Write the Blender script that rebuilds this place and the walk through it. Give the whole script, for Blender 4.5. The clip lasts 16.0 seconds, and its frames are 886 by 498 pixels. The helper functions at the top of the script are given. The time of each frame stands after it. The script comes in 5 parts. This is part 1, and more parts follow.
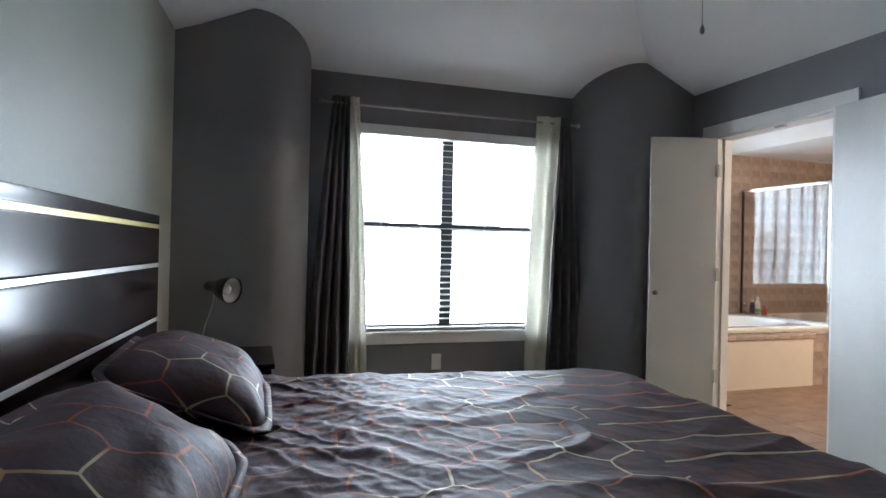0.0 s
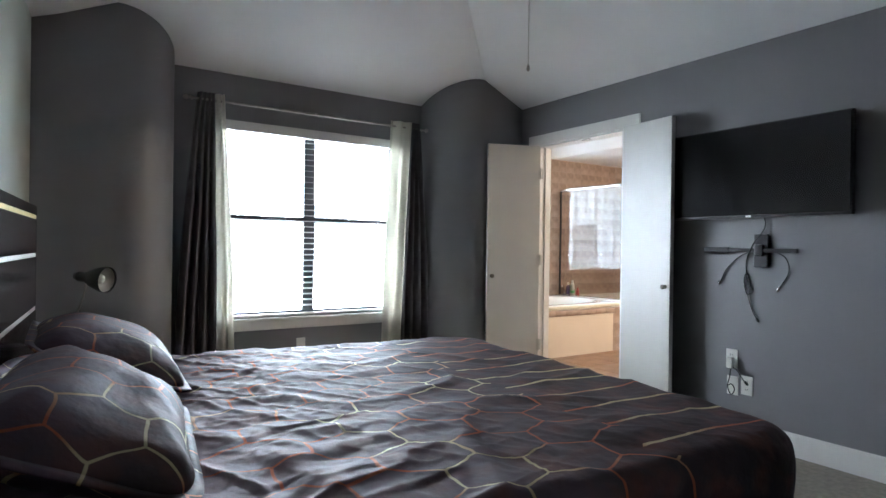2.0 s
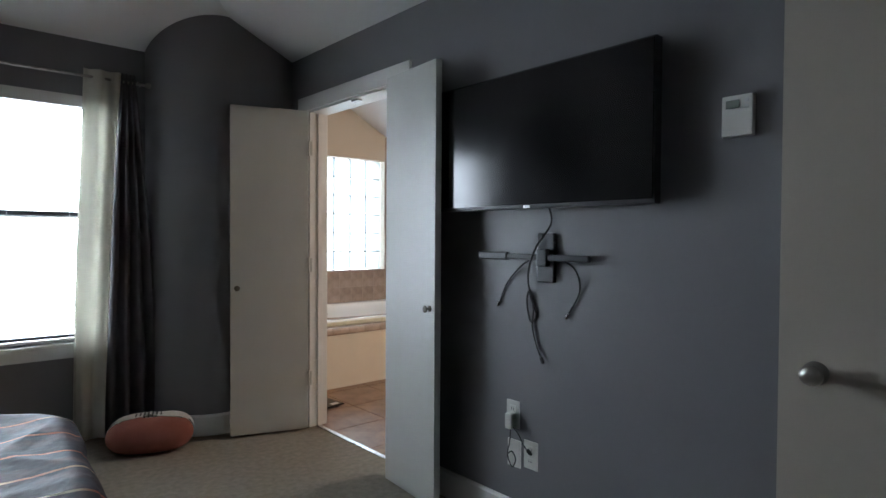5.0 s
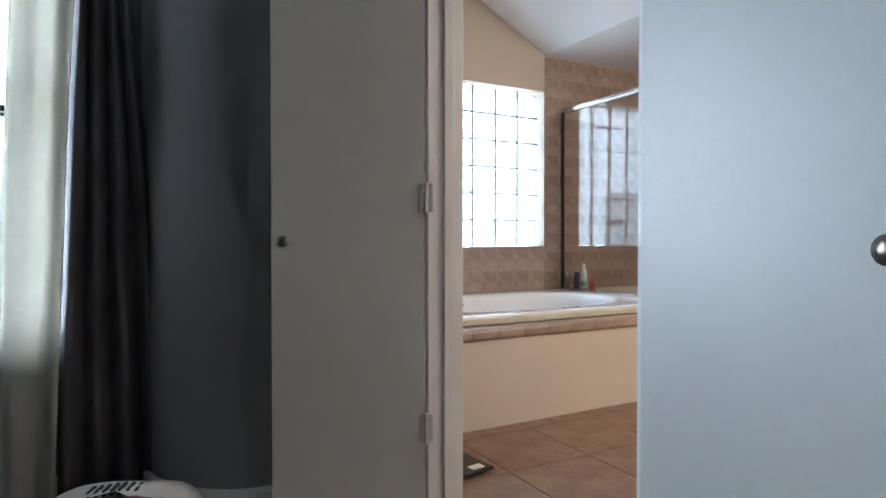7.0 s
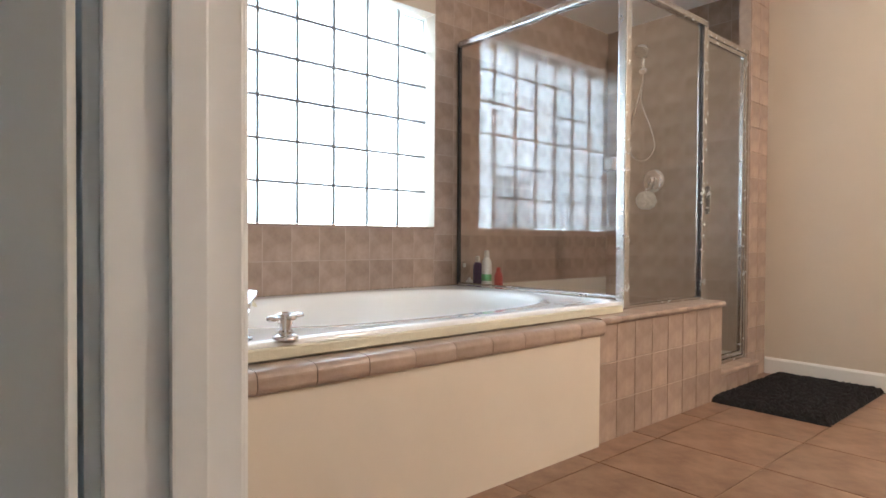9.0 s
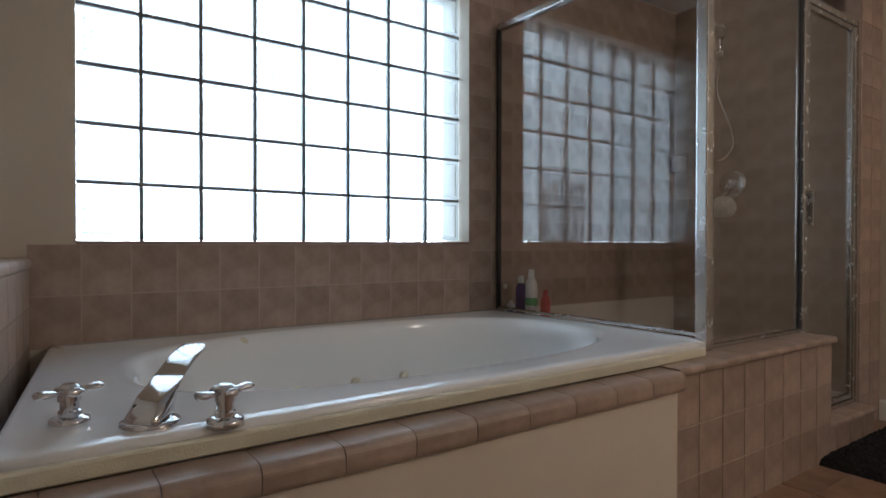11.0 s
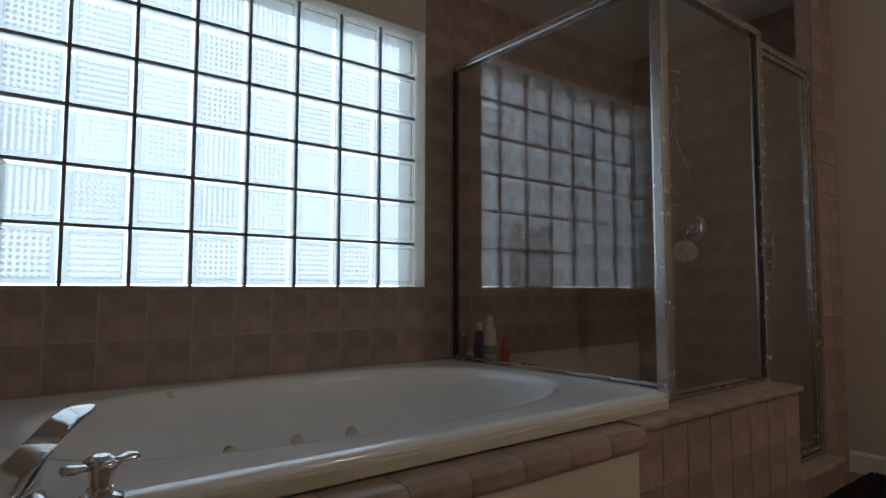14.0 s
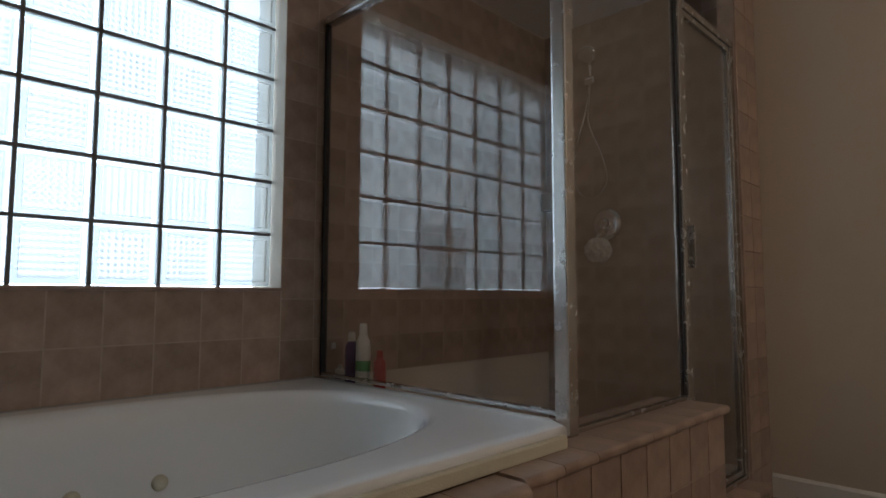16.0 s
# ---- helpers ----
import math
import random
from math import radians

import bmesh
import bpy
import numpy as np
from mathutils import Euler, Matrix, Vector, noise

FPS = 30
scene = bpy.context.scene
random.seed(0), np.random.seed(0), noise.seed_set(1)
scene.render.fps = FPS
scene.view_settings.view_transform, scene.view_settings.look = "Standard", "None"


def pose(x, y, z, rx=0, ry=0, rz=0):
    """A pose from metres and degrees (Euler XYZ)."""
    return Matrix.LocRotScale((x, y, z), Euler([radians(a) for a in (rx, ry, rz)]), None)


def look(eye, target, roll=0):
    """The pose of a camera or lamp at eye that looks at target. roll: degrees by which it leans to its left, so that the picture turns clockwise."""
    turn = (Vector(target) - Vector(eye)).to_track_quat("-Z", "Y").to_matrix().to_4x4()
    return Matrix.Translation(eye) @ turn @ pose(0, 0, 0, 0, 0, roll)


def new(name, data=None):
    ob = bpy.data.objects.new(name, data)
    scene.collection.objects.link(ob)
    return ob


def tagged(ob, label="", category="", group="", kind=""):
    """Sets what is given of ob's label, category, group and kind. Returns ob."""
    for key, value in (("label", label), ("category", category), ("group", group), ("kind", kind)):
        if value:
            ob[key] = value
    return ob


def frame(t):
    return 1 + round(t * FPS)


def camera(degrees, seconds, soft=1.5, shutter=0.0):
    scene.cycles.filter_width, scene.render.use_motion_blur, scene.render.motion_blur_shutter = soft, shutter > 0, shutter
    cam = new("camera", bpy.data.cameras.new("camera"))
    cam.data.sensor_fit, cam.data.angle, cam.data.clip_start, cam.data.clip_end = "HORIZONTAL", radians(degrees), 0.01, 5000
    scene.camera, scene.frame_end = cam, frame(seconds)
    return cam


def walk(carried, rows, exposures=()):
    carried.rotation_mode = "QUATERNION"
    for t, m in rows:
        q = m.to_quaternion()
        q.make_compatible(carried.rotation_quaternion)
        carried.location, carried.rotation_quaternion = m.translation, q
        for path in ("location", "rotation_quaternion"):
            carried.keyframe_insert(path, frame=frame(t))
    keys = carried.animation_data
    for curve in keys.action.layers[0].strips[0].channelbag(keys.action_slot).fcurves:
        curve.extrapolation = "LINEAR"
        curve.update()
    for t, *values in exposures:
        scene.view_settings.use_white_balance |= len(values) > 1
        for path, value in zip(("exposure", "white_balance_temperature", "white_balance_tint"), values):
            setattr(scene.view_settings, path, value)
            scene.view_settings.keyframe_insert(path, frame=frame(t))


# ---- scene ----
cam = camera(74.2, 16.0)
PATH = [
    (0, (0.257, 0.215, 1.192), (0.867, 2.12, 1.196), 1.3),
    (0.5, (0.044, -0.013, 1.178), (0.829, 1.827, 1.185), 1.0),
    (1, (-0.057, -0.091, 1.188), (0.839, 1.697, 1.188), 1.0),
    (1.5, (-0.078, -0.143, 1.158), (0.94, 1.579, 1.155), 0.7),
    (2, (-0.072, -0.151, 1.155), (1.027, 1.52, 1.151), 0.8),
    (2.5, (-0.04, -0.174, 1.174), (1.126, 1.451, 1.159), 0.6),
    (3, (0.061, -0.195, 1.214), (1.281, 1.39, 1.203), 0.6),
    (3.5, (0.31, -0.174, 1.244), (1.608, 1.348, 1.233), 0.4),
    (4, (0.674, -0.05, 1.272), (1.997, 1.45, 1.253), 0.1),
    (4.2, (0.822, 0.02, 1.264), (2.143, 1.521, 1.243), 0.2),
    (4.7, (1.24, 0.15, 1.25), (2.60, 1.64, 1.215), 0.3),
    (5.2, (1.76, 0.34, 1.235), (3.07, 1.90, 1.19), 0.4),
    (5.7, (2.10, 0.76, 1.20), (3.22, 2.42, 1.16), 0.4),
    (6.3, (2.32, 1.396, 1.133), (3.319, 3.129, 1.101), 0.4),
    (6.5, (2.41, 1.562, 1.078), (3.38, 3.311, 1.046), 0.4),
    (7, (2.57, 1.966, 0.928), (3.521, 3.725, 0.898), -0.0),
    (7.5, (2.733, 2.33, 0.852), (3.712, 4.074, 0.819), 0.4),
    (8, (2.906, 2.646, 0.813), (3.991, 4.325, 0.774), 0.6),
    (8.2, (2.987, 2.733, 0.802), (4.174, 4.342, 0.757), 0.7),
    (10.3, (3.683, 3.379, 0.848), (5.015, 4.871, 0.818), 0.2),
    (10.5, (3.7, 3.388, 0.856), (4.982, 4.923, 0.829), 0.2),
    (11, (3.705, 3.381, 0.875), (4.861, 5.014, 0.854), 0.1),
    (11.5, (3.712, 3.363, 0.883), (4.795, 5.044, 0.898), 0.0),
    (12, (3.722, 3.374, 0.88), (4.773, 5.075, 0.922), 0.1),
    (12.5, (3.735, 3.389, 0.868), (4.777, 5.096, 0.917), 0.1),
    (13, (3.79, 3.403, 0.875), (4.841, 5.104, 0.931), 0.1),
    (13.5, (3.85, 3.422, 0.875), (4.987, 5.065, 0.97), 0.2),
    (14, (3.844, 3.435, 0.873), (5.073, 5.007, 1.007), 0.1),
    (14.5, (3.902, 3.433, 0.854), (5.189, 4.956, 1.016), 0.1),
    (15, (4.015, 3.445, 0.856), (5.344, 4.932, 1.014), 0.1),
    (15.5, (4.115, 3.602, 0.847), (5.477, 5.058, 1.007), -0.1),
    (16, (4.343, 3.681, 0.856), (5.755, 5.089, 1.011), 0.1),
]
EXPO = [(0, 2.15, 5650, 10), (0.8, 2.4, 5650, 10), (2.5, 2.45, 5700, 10), (3.5, 1.85, 5700, 10), (4.2, 1.52, 5700, 10), (6.5, 1.45, 5550, 10), (7, 1.7, 5350, 10), (7.5, 2.0, 5700, 10), (8, 2.4, 5600, 10), (8.6, 2.3, 5600, 10), (10.3, 0.8, 5600, 10), (11, 0.4, 5450, 10), (12, -0.3, 5500, 10), (14.5, -0.6, 5650, 10), (16, -0.3, 5700, 10)]
walk(cam, [(t, look(eye, target, roll)) for t, eye, target, roll in PATH], EXPO)

# ---- world, exposure and large lights ----
world = bpy.data.worlds.new("world")
scene.world = world
world.use_nodes = True
wn = world.node_tree.nodes
sky = wn.new("ShaderNodeTexSky")
sky.sky_type, sky.sun_disc = "NISHITA", False
sky.sun_elevation, sky.sun_rotation = radians(48), radians(200)
world.node_tree.links.new(sky.outputs[0], wn["Background"].inputs[0])
wn["Background"].inputs[1].default_value = 0.12
sun = new("sun", bpy.data.lights.new("sun", "SUN"))
sun.data.energy, sun.data.angle, sun.data.color = 3.0, radians(0.6), (1, 0.95, 0.88)
sun.matrix_world = look((-3, -1.5, 9), (0, 0, 5.8))
DAY = 7.0      # glow of the backdrop that stands in for sunlit house wall and sky outside
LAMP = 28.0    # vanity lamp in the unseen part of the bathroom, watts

# ---- plan, metres ----
XB, XT = -0.21, 3.43          # bed wall, television wall
YN, YW = 3.90, 4.33           # wall beside the window bay, window wall
YS = -2.2                     # wall behind
SLANT = radians(4.0)          # the bed wall opens away from the window wall
TW = 0.12                     # wall thickness
ZW = 2.415                    # bedroom wall height
SLOPE = 0.46
BX0, BX1 = XT + TW, 7.16       # bathroom
BYS, BYN = 1.2, 5.385
BZ = 2.37
DOOR0, DOOR1, DOORZ = 2.690, 3.670, 2.06
TUBZ = 0.545


# ---- materials ----
def mat(name, color, rough=0.6, metal=0.0, var=0.0, scale=8.0, bump=0.0, bscale=60.0, color2=None, coat=0.0, island=0.0):
    m = bpy.data.materials.new(name)
    m.use_nodes = True
    n, l = m.node_tree.nodes, m.node_tree.links
    b = n["Principled BSDF"]
    b.inputs["Base Color"].default_value = (*color, 1)
    b.inputs["Roughness"].default_value = rough
    b.inputs["Metallic"].default_value = metal
    b.inputs["Coat Weight"].default_value = coat
    co = n.new("ShaderNodeTexCoord")
    last = None
    if var or color2:
        t = n.new("ShaderNodeTexNoise")
        t.inputs["Scale"].default_value, t.inputs["Detail"].default_value, t.inputs["Roughness"].default_value = scale, 8, 0.62
        l.new(co.outputs["Object"], t.inputs["Vector"])
        r = n.new("ShaderNodeValToRGB")
        r.color_ramp.elements[0].position, r.color_ramp.elements[1].position = 0.32, 0.68
        c2 = color2 or tuple(c * (1 - var) for c in color)
        r.color_ramp.elements[0].color, r.color_ramp.elements[1].color = (*c2, 1), (*color, 1)
        l.new(t.outputs["Fac"], r.inputs["Fac"])
        last = r.outputs["Color"]
        rr = n.new("ShaderNodeMapRange")
        rr.inputs["To Min"].default_value, rr.inputs["To Max"].default_value = max(rough - 0.06, 0.02), min(rough + 0.06, 1)
        l.new(t.outputs["Fac"], rr.inputs["Value"])
        l.new(rr.outputs["Result"], b.inputs["Roughness"])
    if island:
        oi = n.new("ShaderNodeObjectInfo")
        hsv = n.new("ShaderNodeHueSaturation")
        mr = n.new("ShaderNodeMapRange")
        mr.inputs["To Min"].default_value, mr.inputs["To Max"].default_value = 1 - island, 1 + island
        l.new(oi.outputs["Random"], mr.inputs["Value"])
        l.new(mr.outputs["Result"], hsv.inputs["Value"])
        if last:
            l.new(last, hsv.inputs["Color"])
        else:
            hsv.inputs["Color"].default_value = (*color, 1)
        last = hsv.outputs["Color"]
    if last:
        l.new(last, b.inputs["Base Color"])
    if bump:
        t2 = n.new("ShaderNodeTexNoise")
        t2.inputs["Scale"].default_value, t2.inputs["Detail"].default_value = bscale, 4
        l.new(co.outputs["Object"], t2.inputs["Vector"])
        bp = n.new("ShaderNodeBump")
        bp.inputs["Strength"].default_value, bp.inputs["Distance"].default_value = bump, 0.01
        l.new(t2.outputs["Fac"], bp.inputs["Height"])
        l.new(bp.outputs["Normal"], b.inputs["Normal"])
    return m


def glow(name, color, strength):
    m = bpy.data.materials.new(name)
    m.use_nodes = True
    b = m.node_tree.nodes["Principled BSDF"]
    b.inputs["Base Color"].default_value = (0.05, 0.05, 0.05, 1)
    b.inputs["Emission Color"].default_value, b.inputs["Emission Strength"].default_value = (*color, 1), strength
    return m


def glass(name, color=(1, 1, 1), rough=0.0, ior=1.45):
    m = bpy.data.materials.new(name)
    m.use_nodes = True
    b = m.node_tree.nodes["Principled BSDF"]
    b.inputs["Base Color"].default_value = (*color, 1)
    b.inputs["Roughness"].default_value, b.inputs["IOR"].default_value = rough, ior
    b.inputs["Transmission Weight"].default_value = 1
    return m


def pane_material(name, tint, gloss):
    """Thin clear glass: straight through, with a gloss that grows at a slant."""
    m = bpy.data.materials.new(name)
    m.use_nodes = True
    n, l = m.node_tree.nodes, m.node_tree.links
    n.remove(n["Principled BSDF"])
    tr, gl, mx, fr = n.new("ShaderNodeBsdfTransparent"), n.new("ShaderNodeBsdfGlossy"), n.new("ShaderNodeMixShader"), n.new("ShaderNodeLayerWeight")
    tr.inputs[0].default_value = (*tint, 1)
    gl.inputs["Roughness"].default_value = 0.01
    fr.inputs["Blend"].default_value = 0.5
    pw, ml, ad2 = (n.new("ShaderNodeMath") for _ in range(3))
    pw.operation, ml.operation, ad2.operation = "POWER", "MULTIPLY", "ADD"
    pw.inputs[1].default_value, ml.inputs[1].default_value, ad2.inputs[1].default_value = 3.0, 0.9, gloss
    l.new(fr.outputs["Facing"], pw.inputs[0])
    l.new(pw.outputs[0], ml.inputs[0])
    l.new(ml.outputs[0], ad2.inputs[0])
    l.new(ad2.outputs[0], mx.inputs[0])
    l.new(tr.outputs[0], mx.inputs[1])
    l.new(gl.outputs[0], mx.inputs[2])
    l.new(mx.outputs[0], n["Material Output"].inputs[0])
    return m


def cloth_hex(name, light, dark, cell, x_fade):
    """Woven bed linen printed with a honeycomb of pale and rust lines."""
    m = bpy.data.materials.new(name)
    m.use_nodes = True
    n, l = m.node_tree.nodes, m.node_tree.links
    b = n["Principled BSDF"]
    b.inputs["Roughness"].default_value = 0.62
    b.inputs["Specular IOR Level"].default_value = 0.3
    co = n.new("ShaderNodeTexCoord")

    def vm(op, a, c=None, d=None):
        v = n.new("ShaderNodeVectorMath")
        v.operation = op
        for i, s in enumerate((a, c, d)):
            if s is None:
                continue
            if isinstance(s, tuple):
                v.inputs[i].default_value = s
            else:
                l.new(s, v.inputs[i])
        return v.outputs["Value"] if op in ("DOT_PRODUCT", "LENGTH") else v.outputs[0]

    def mt(op, a, c=None):
        v = n.new("ShaderNodeMath")
        v.operation = op
        for i, s in enumerate((a, c)):
            if s is None:
                continue
            if isinstance(s, (int, float)):
                v.inputs[i].default_value = s
            else:
                l.new(s, v.inputs[i])
        return v.outputs[0]

    wob = n.new("ShaderNodeTexNoise")
    wob.inputs["Scale"].default_value, wob.inputs["Detail"].default_value = 3.5, 2
    l.new(co.outputs["Object"], wob.inputs["Vector"])
    off = vm("MULTIPLY", vm("SUBTRACT", wob.outputs["Color"], (0.5, 0.5, 0.5)), (0.10, 0.10, 0))
    p = vm("MULTIPLY", vm("ADD", co.outputs["Object"], off), (1 / cell * 0.8, 1 / cell, 0))
    s, h = (1.0, 1.7320508, 1.0), (0.5, 0.8660254, 0.0)
    a = vm("MULTIPLY", vm("SUBTRACT", vm("WRAP", p, s, (0, 0, 0)), h), (1, 1, 0))
    c = vm("MULTIPLY", vm("SUBTRACT", vm("WRAP", vm("SUBTRACT", p, h), s, (0, 0, 0)), h), (1, 1, 0))
    near = mt("LESS_THAN", vm("LENGTH", a), vm("LENGTH", c))
    mixv = n.new("ShaderNodeMix")
    mixv.data_type = "VECTOR"
    l.new(near, mixv.inputs["Factor"])
    l.new(c, mixv.inputs[4])
    l.new(a, mixv.inputs[5])
    q = vm("ABSOLUTE", mixv.outputs[1])
    d = mt("MAXIMUM", vm("DOT_PRODUCT", q, (1, 0, 0)), vm("DOT_PRODUCT", q, (0.5, 0.8660254, 0)))
    edge = mt("SUBTRACT", 0.5, d)
    fade = n.new("ShaderNodeTexNoise")
    fade.inputs["Scale"].default_value, fade.inputs["Detail"].default_value = 2.2, 2
    l.new(co.outputs["Object"], fade.inputs["Vector"])
    line = n.new("ShaderNodeMapRange")
    line.inputs["From Min"].default_value, line.inputs["From Max"].default_value = 0.013, 0.022
    line.inputs["To Min"].default_value, line.inputs["To Max"].default_value = 1, 0
    l.new(edge, line.inputs["Value"])
    hue = n.new("ShaderNodeValToRGB")
    hue.color_ramp.elements[0].position, hue.color_ramp.elements[1].position = 0.50, 0.57
    hue.color_ramp.elements[0].color, hue.color_ramp.elements[1].color = (0.42, 0.105, 0.042, 1), (0.62, 0.52, 0.30, 1)
    l.new(fade.outputs["Fac"], hue.inputs["Fac"])
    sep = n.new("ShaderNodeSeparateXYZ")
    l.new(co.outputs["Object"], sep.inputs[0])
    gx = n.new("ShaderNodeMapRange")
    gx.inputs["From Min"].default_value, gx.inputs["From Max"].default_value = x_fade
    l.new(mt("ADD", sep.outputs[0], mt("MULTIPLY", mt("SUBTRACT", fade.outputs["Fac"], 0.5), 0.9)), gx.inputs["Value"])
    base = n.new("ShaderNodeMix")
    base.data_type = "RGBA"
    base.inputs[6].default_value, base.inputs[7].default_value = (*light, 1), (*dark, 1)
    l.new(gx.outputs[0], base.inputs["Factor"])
    wear = n.new("ShaderNodeTexNoise")
    wear.inputs["Scale"].default_value, wear.inputs["Detail"].default_value = 9, 6
    l.new(co.outputs["Object"], wear.inputs["Vector"])
    rust = n.new("ShaderNodeMix")
    rust.data_type, rust.blend_type = "RGBA", "MIX"
    rust.inputs[7].default_value = (0.13, 0.045, 0.032, 1)
    rf = n.new("ShaderNodeMapRange")
    rf.inputs["From Min"].default_value, rf.inputs["From Max"].default_value, rf.inputs["To Max"].default_value = 0.46, 0.72, 0.7
    l.new(wear.outputs["Fac"], rf.inputs["Value"])
    l.new(rf.outputs[0], rust.inputs["Factor"])
    l.new(base.outputs[2], rust.inputs[6])
    top = n.new("ShaderNodeMix")
    top.data_type = "RGBA"
    l.new(rust.outputs[2], top.inputs[6])
    l.new(hue.outputs[0], top.inputs[7])
    l.new(top.outputs[2], b.inputs["Base Color"])
    # beyond the honeycomb the print runs out in straight stripes towards the foot
    fr = mt("ABSOLUTE", mt("SUBTRACT", mt("FRACT", mt("DIVIDE", sep.outputs[1], 0.17)), 0.5))
    stripe = mt("LESS_THAN", fr, 0.035)
    foot = mt("GREATER_THAN", mt("ADD", sep.outputs[0], mt("MULTIPLY", mt("SUBTRACT", wear.outputs["Fac"], 0.5), 0.35)), x_fade[1] + 0.05)
    lines = n.new("ShaderNodeMix")
    l.new(foot, lines.inputs["Factor"])
    l.new(line.outputs[0], lines.inputs[2])
    l.new(stripe, lines.inputs[3])
    l.new(mt("MULTIPLY", lines.outputs[0], 0.85), top.inputs["Factor"])
    bp = n.new("ShaderNodeBump")
    bp.inputs["Strength"].default_value, bp.inputs["Distance"].default_value = 0.35, 0.012
    fine = n.new("ShaderNodeTexNoise")
    fine.inputs["Scale"].default_value, fine.inputs["Detail"].default_value = 24, 5
    l.new(co.outputs["Object"], fine.inputs["Vector"])
    l.new(fine.outputs["Fac"], bp.inputs["Height"])
    l.new(bp.outputs[0], b.inputs["Normal"])
    return m


M_SAGE = mat("pale_sage_wall_paint", (0.47, 0.50, 0.44), 0.5, var=0.06, scale=2.0, bump=0.12, bscale=140)
M_GREY = mat("grey_wall_paint", (0.198, 0.198, 0.205), 0.45, var=0.06, scale=2.0, bump=0.12, bscale=140)
M_CEIL = mat("ceiling_paint", (0.87, 0.875, 0.88), 0.8, var=0.04, scale=1.5, bump=0.1, bscale=90)
M_BEIGE = mat("beige_wall_paint", (0.58, 0.505, 0.41), 0.6, var=0.05, scale=2.0, bump=0.1, bscale=140)
M_CREAM = mat("cream_panel_paint", (0.68, 0.605, 0.50), 0.55, var=0.05, scale=3, bump=0.05)
M_DOOR = mat("off_white_door_paint", (0.575, 0.575, 0.535), 0.38, var=0.05, scale=3.0, bump=0.06, bscale=50)
M_DOOR3 = mat("cream_door_paint", (0.50, 0.455, 0.375), 0.4, var=0.05, scale=3.0, bump=0.06, bscale=50)
M_TRIM = mat("white_trim_paint", (0.72, 0.71, 0.68), 0.4, var=0.05, scale=5)
M_CARPET = mat("beige_carpet", (0.36, 0.32, 0.26), 0.95, var=0.3, scale=30, bump=0.9, bscale=350)
M_TILE = mat("tan_stone_tile", (0.43, 0.325, 0.26), 0.34, color2=(0.25, 0.178, 0.138), scale=7, bump=0.08, bscale=40, island=0.10)
M_FTILE = mat("tan_floor_tile", (0.325, 0.205, 0.133), 0.4, color2=(0.155, 0.080, 0.047), scale=6.5, bump=0.06, bscale=30, island=0.05)
M_GROUT = mat("grout", (0.46, 0.37, 0.305), 0.9, var=0.15, scale=30)
M_TUB = mat("white_acrylic", (0.80, 0.80, 0.79), 0.07, var=0.02, scale=4, coat=0.4)
M_CHROME = mat("chrome", (0.75, 0.75, 0.77), 0.08, 1.0, var=0.1, scale=20)
M_ALU = mat("brushed_aluminium", (0.62, 0.61, 0.60), 0.26, 1.0, var=0.12, scale=30)
M_NICKEL = mat("satin_nickel", (0.45, 0.42, 0.39), 0.3, 1.0, var=0.15, scale=25)
M_BRONZE = mat("dark_bronze", (0.20, 0.18, 0.15), 0.32, 1.0, var=0.2, scale=25)
M_BLACK = mat("black_plastic", (0.014, 0.014, 0.015), 0.42, var=0.3, scale=12)
M_SCREEN = mat("dark_screen_glass", (0.008, 0.008, 0.009), 0.16, var=0.2, scale=3)
M_WOOD = mat("dark_espresso_lacquer", (0.024, 0.011, 0.009), 0.16, color2=(0.018, 0.008, 0.007), scale=2.5)
M_WOOD.node_tree.nodes["Principled BSDF"].inputs["Specular IOR Level"].default_value = 0.2
M_STRIP = mat("metal_inlay", (0.72, 0.72, 0.70), 0.3, 0.6, var=0.1, scale=20)
M_GOLD = mat("brass_inlay", (0.78, 0.66, 0.24), 0.3, 0.4, var=0.1, scale=20)
M_CURT = mat("charcoal_curtain", (0.125, 0.120, 0.132), 0.75, var=0.2, scale=16, bump=0.25, bscale=220)
M_CREAMC = mat("cream_curtain", (0.66, 0.62, 0.48), 0.7, var=0.1, scale=16, bump=0.2, bscale=220)
M_CREAMT = mat("thin_cream_curtain", (0.70, 0.68, 0.60), 0.7, var=0.1, scale=16, bump=0.2, bscale=220)
nt_ = M_CREAMT.node_tree
tl_, mx_ = nt_.nodes.new("ShaderNodeBsdfTranslucent"), nt_.nodes.new("ShaderNodeMixShader")
tl_.inputs[0].default_value = (0.72, 0.71, 0.64, 1)
mx_.inputs[0].default_value = 0.5
nt_.links.new(nt_.nodes["Principled BSDF"].outputs[0], mx_.inputs[1])
nt_.links.new(tl_.outputs[0], mx_.inputs[2])
nt_.links.new(mx_.outputs[0], nt_.nodes["Material Output"].inputs[0])
M_SLAT = mat("white_blind_slat", (0.80, 0.80, 0.78), 0.45, var=0.03, scale=10)
M_DARK = mat("dark_window_frame", (0.035, 0.036, 0.04), 0.45, var=0.2, scale=14)
M_WHITEP = mat("white_plastic", (0.74, 0.73, 0.69), 0.35, var=0.05, scale=12)
M_RUG = mat("black_shag", (0.012, 0.011, 0.012), 0.95, var=0.4, scale=60, bump=1.0, bscale=260)
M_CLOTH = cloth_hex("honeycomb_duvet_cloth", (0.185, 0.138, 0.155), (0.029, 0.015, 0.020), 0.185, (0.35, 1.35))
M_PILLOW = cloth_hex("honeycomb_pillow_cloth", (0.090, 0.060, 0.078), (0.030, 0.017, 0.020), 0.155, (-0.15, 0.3))
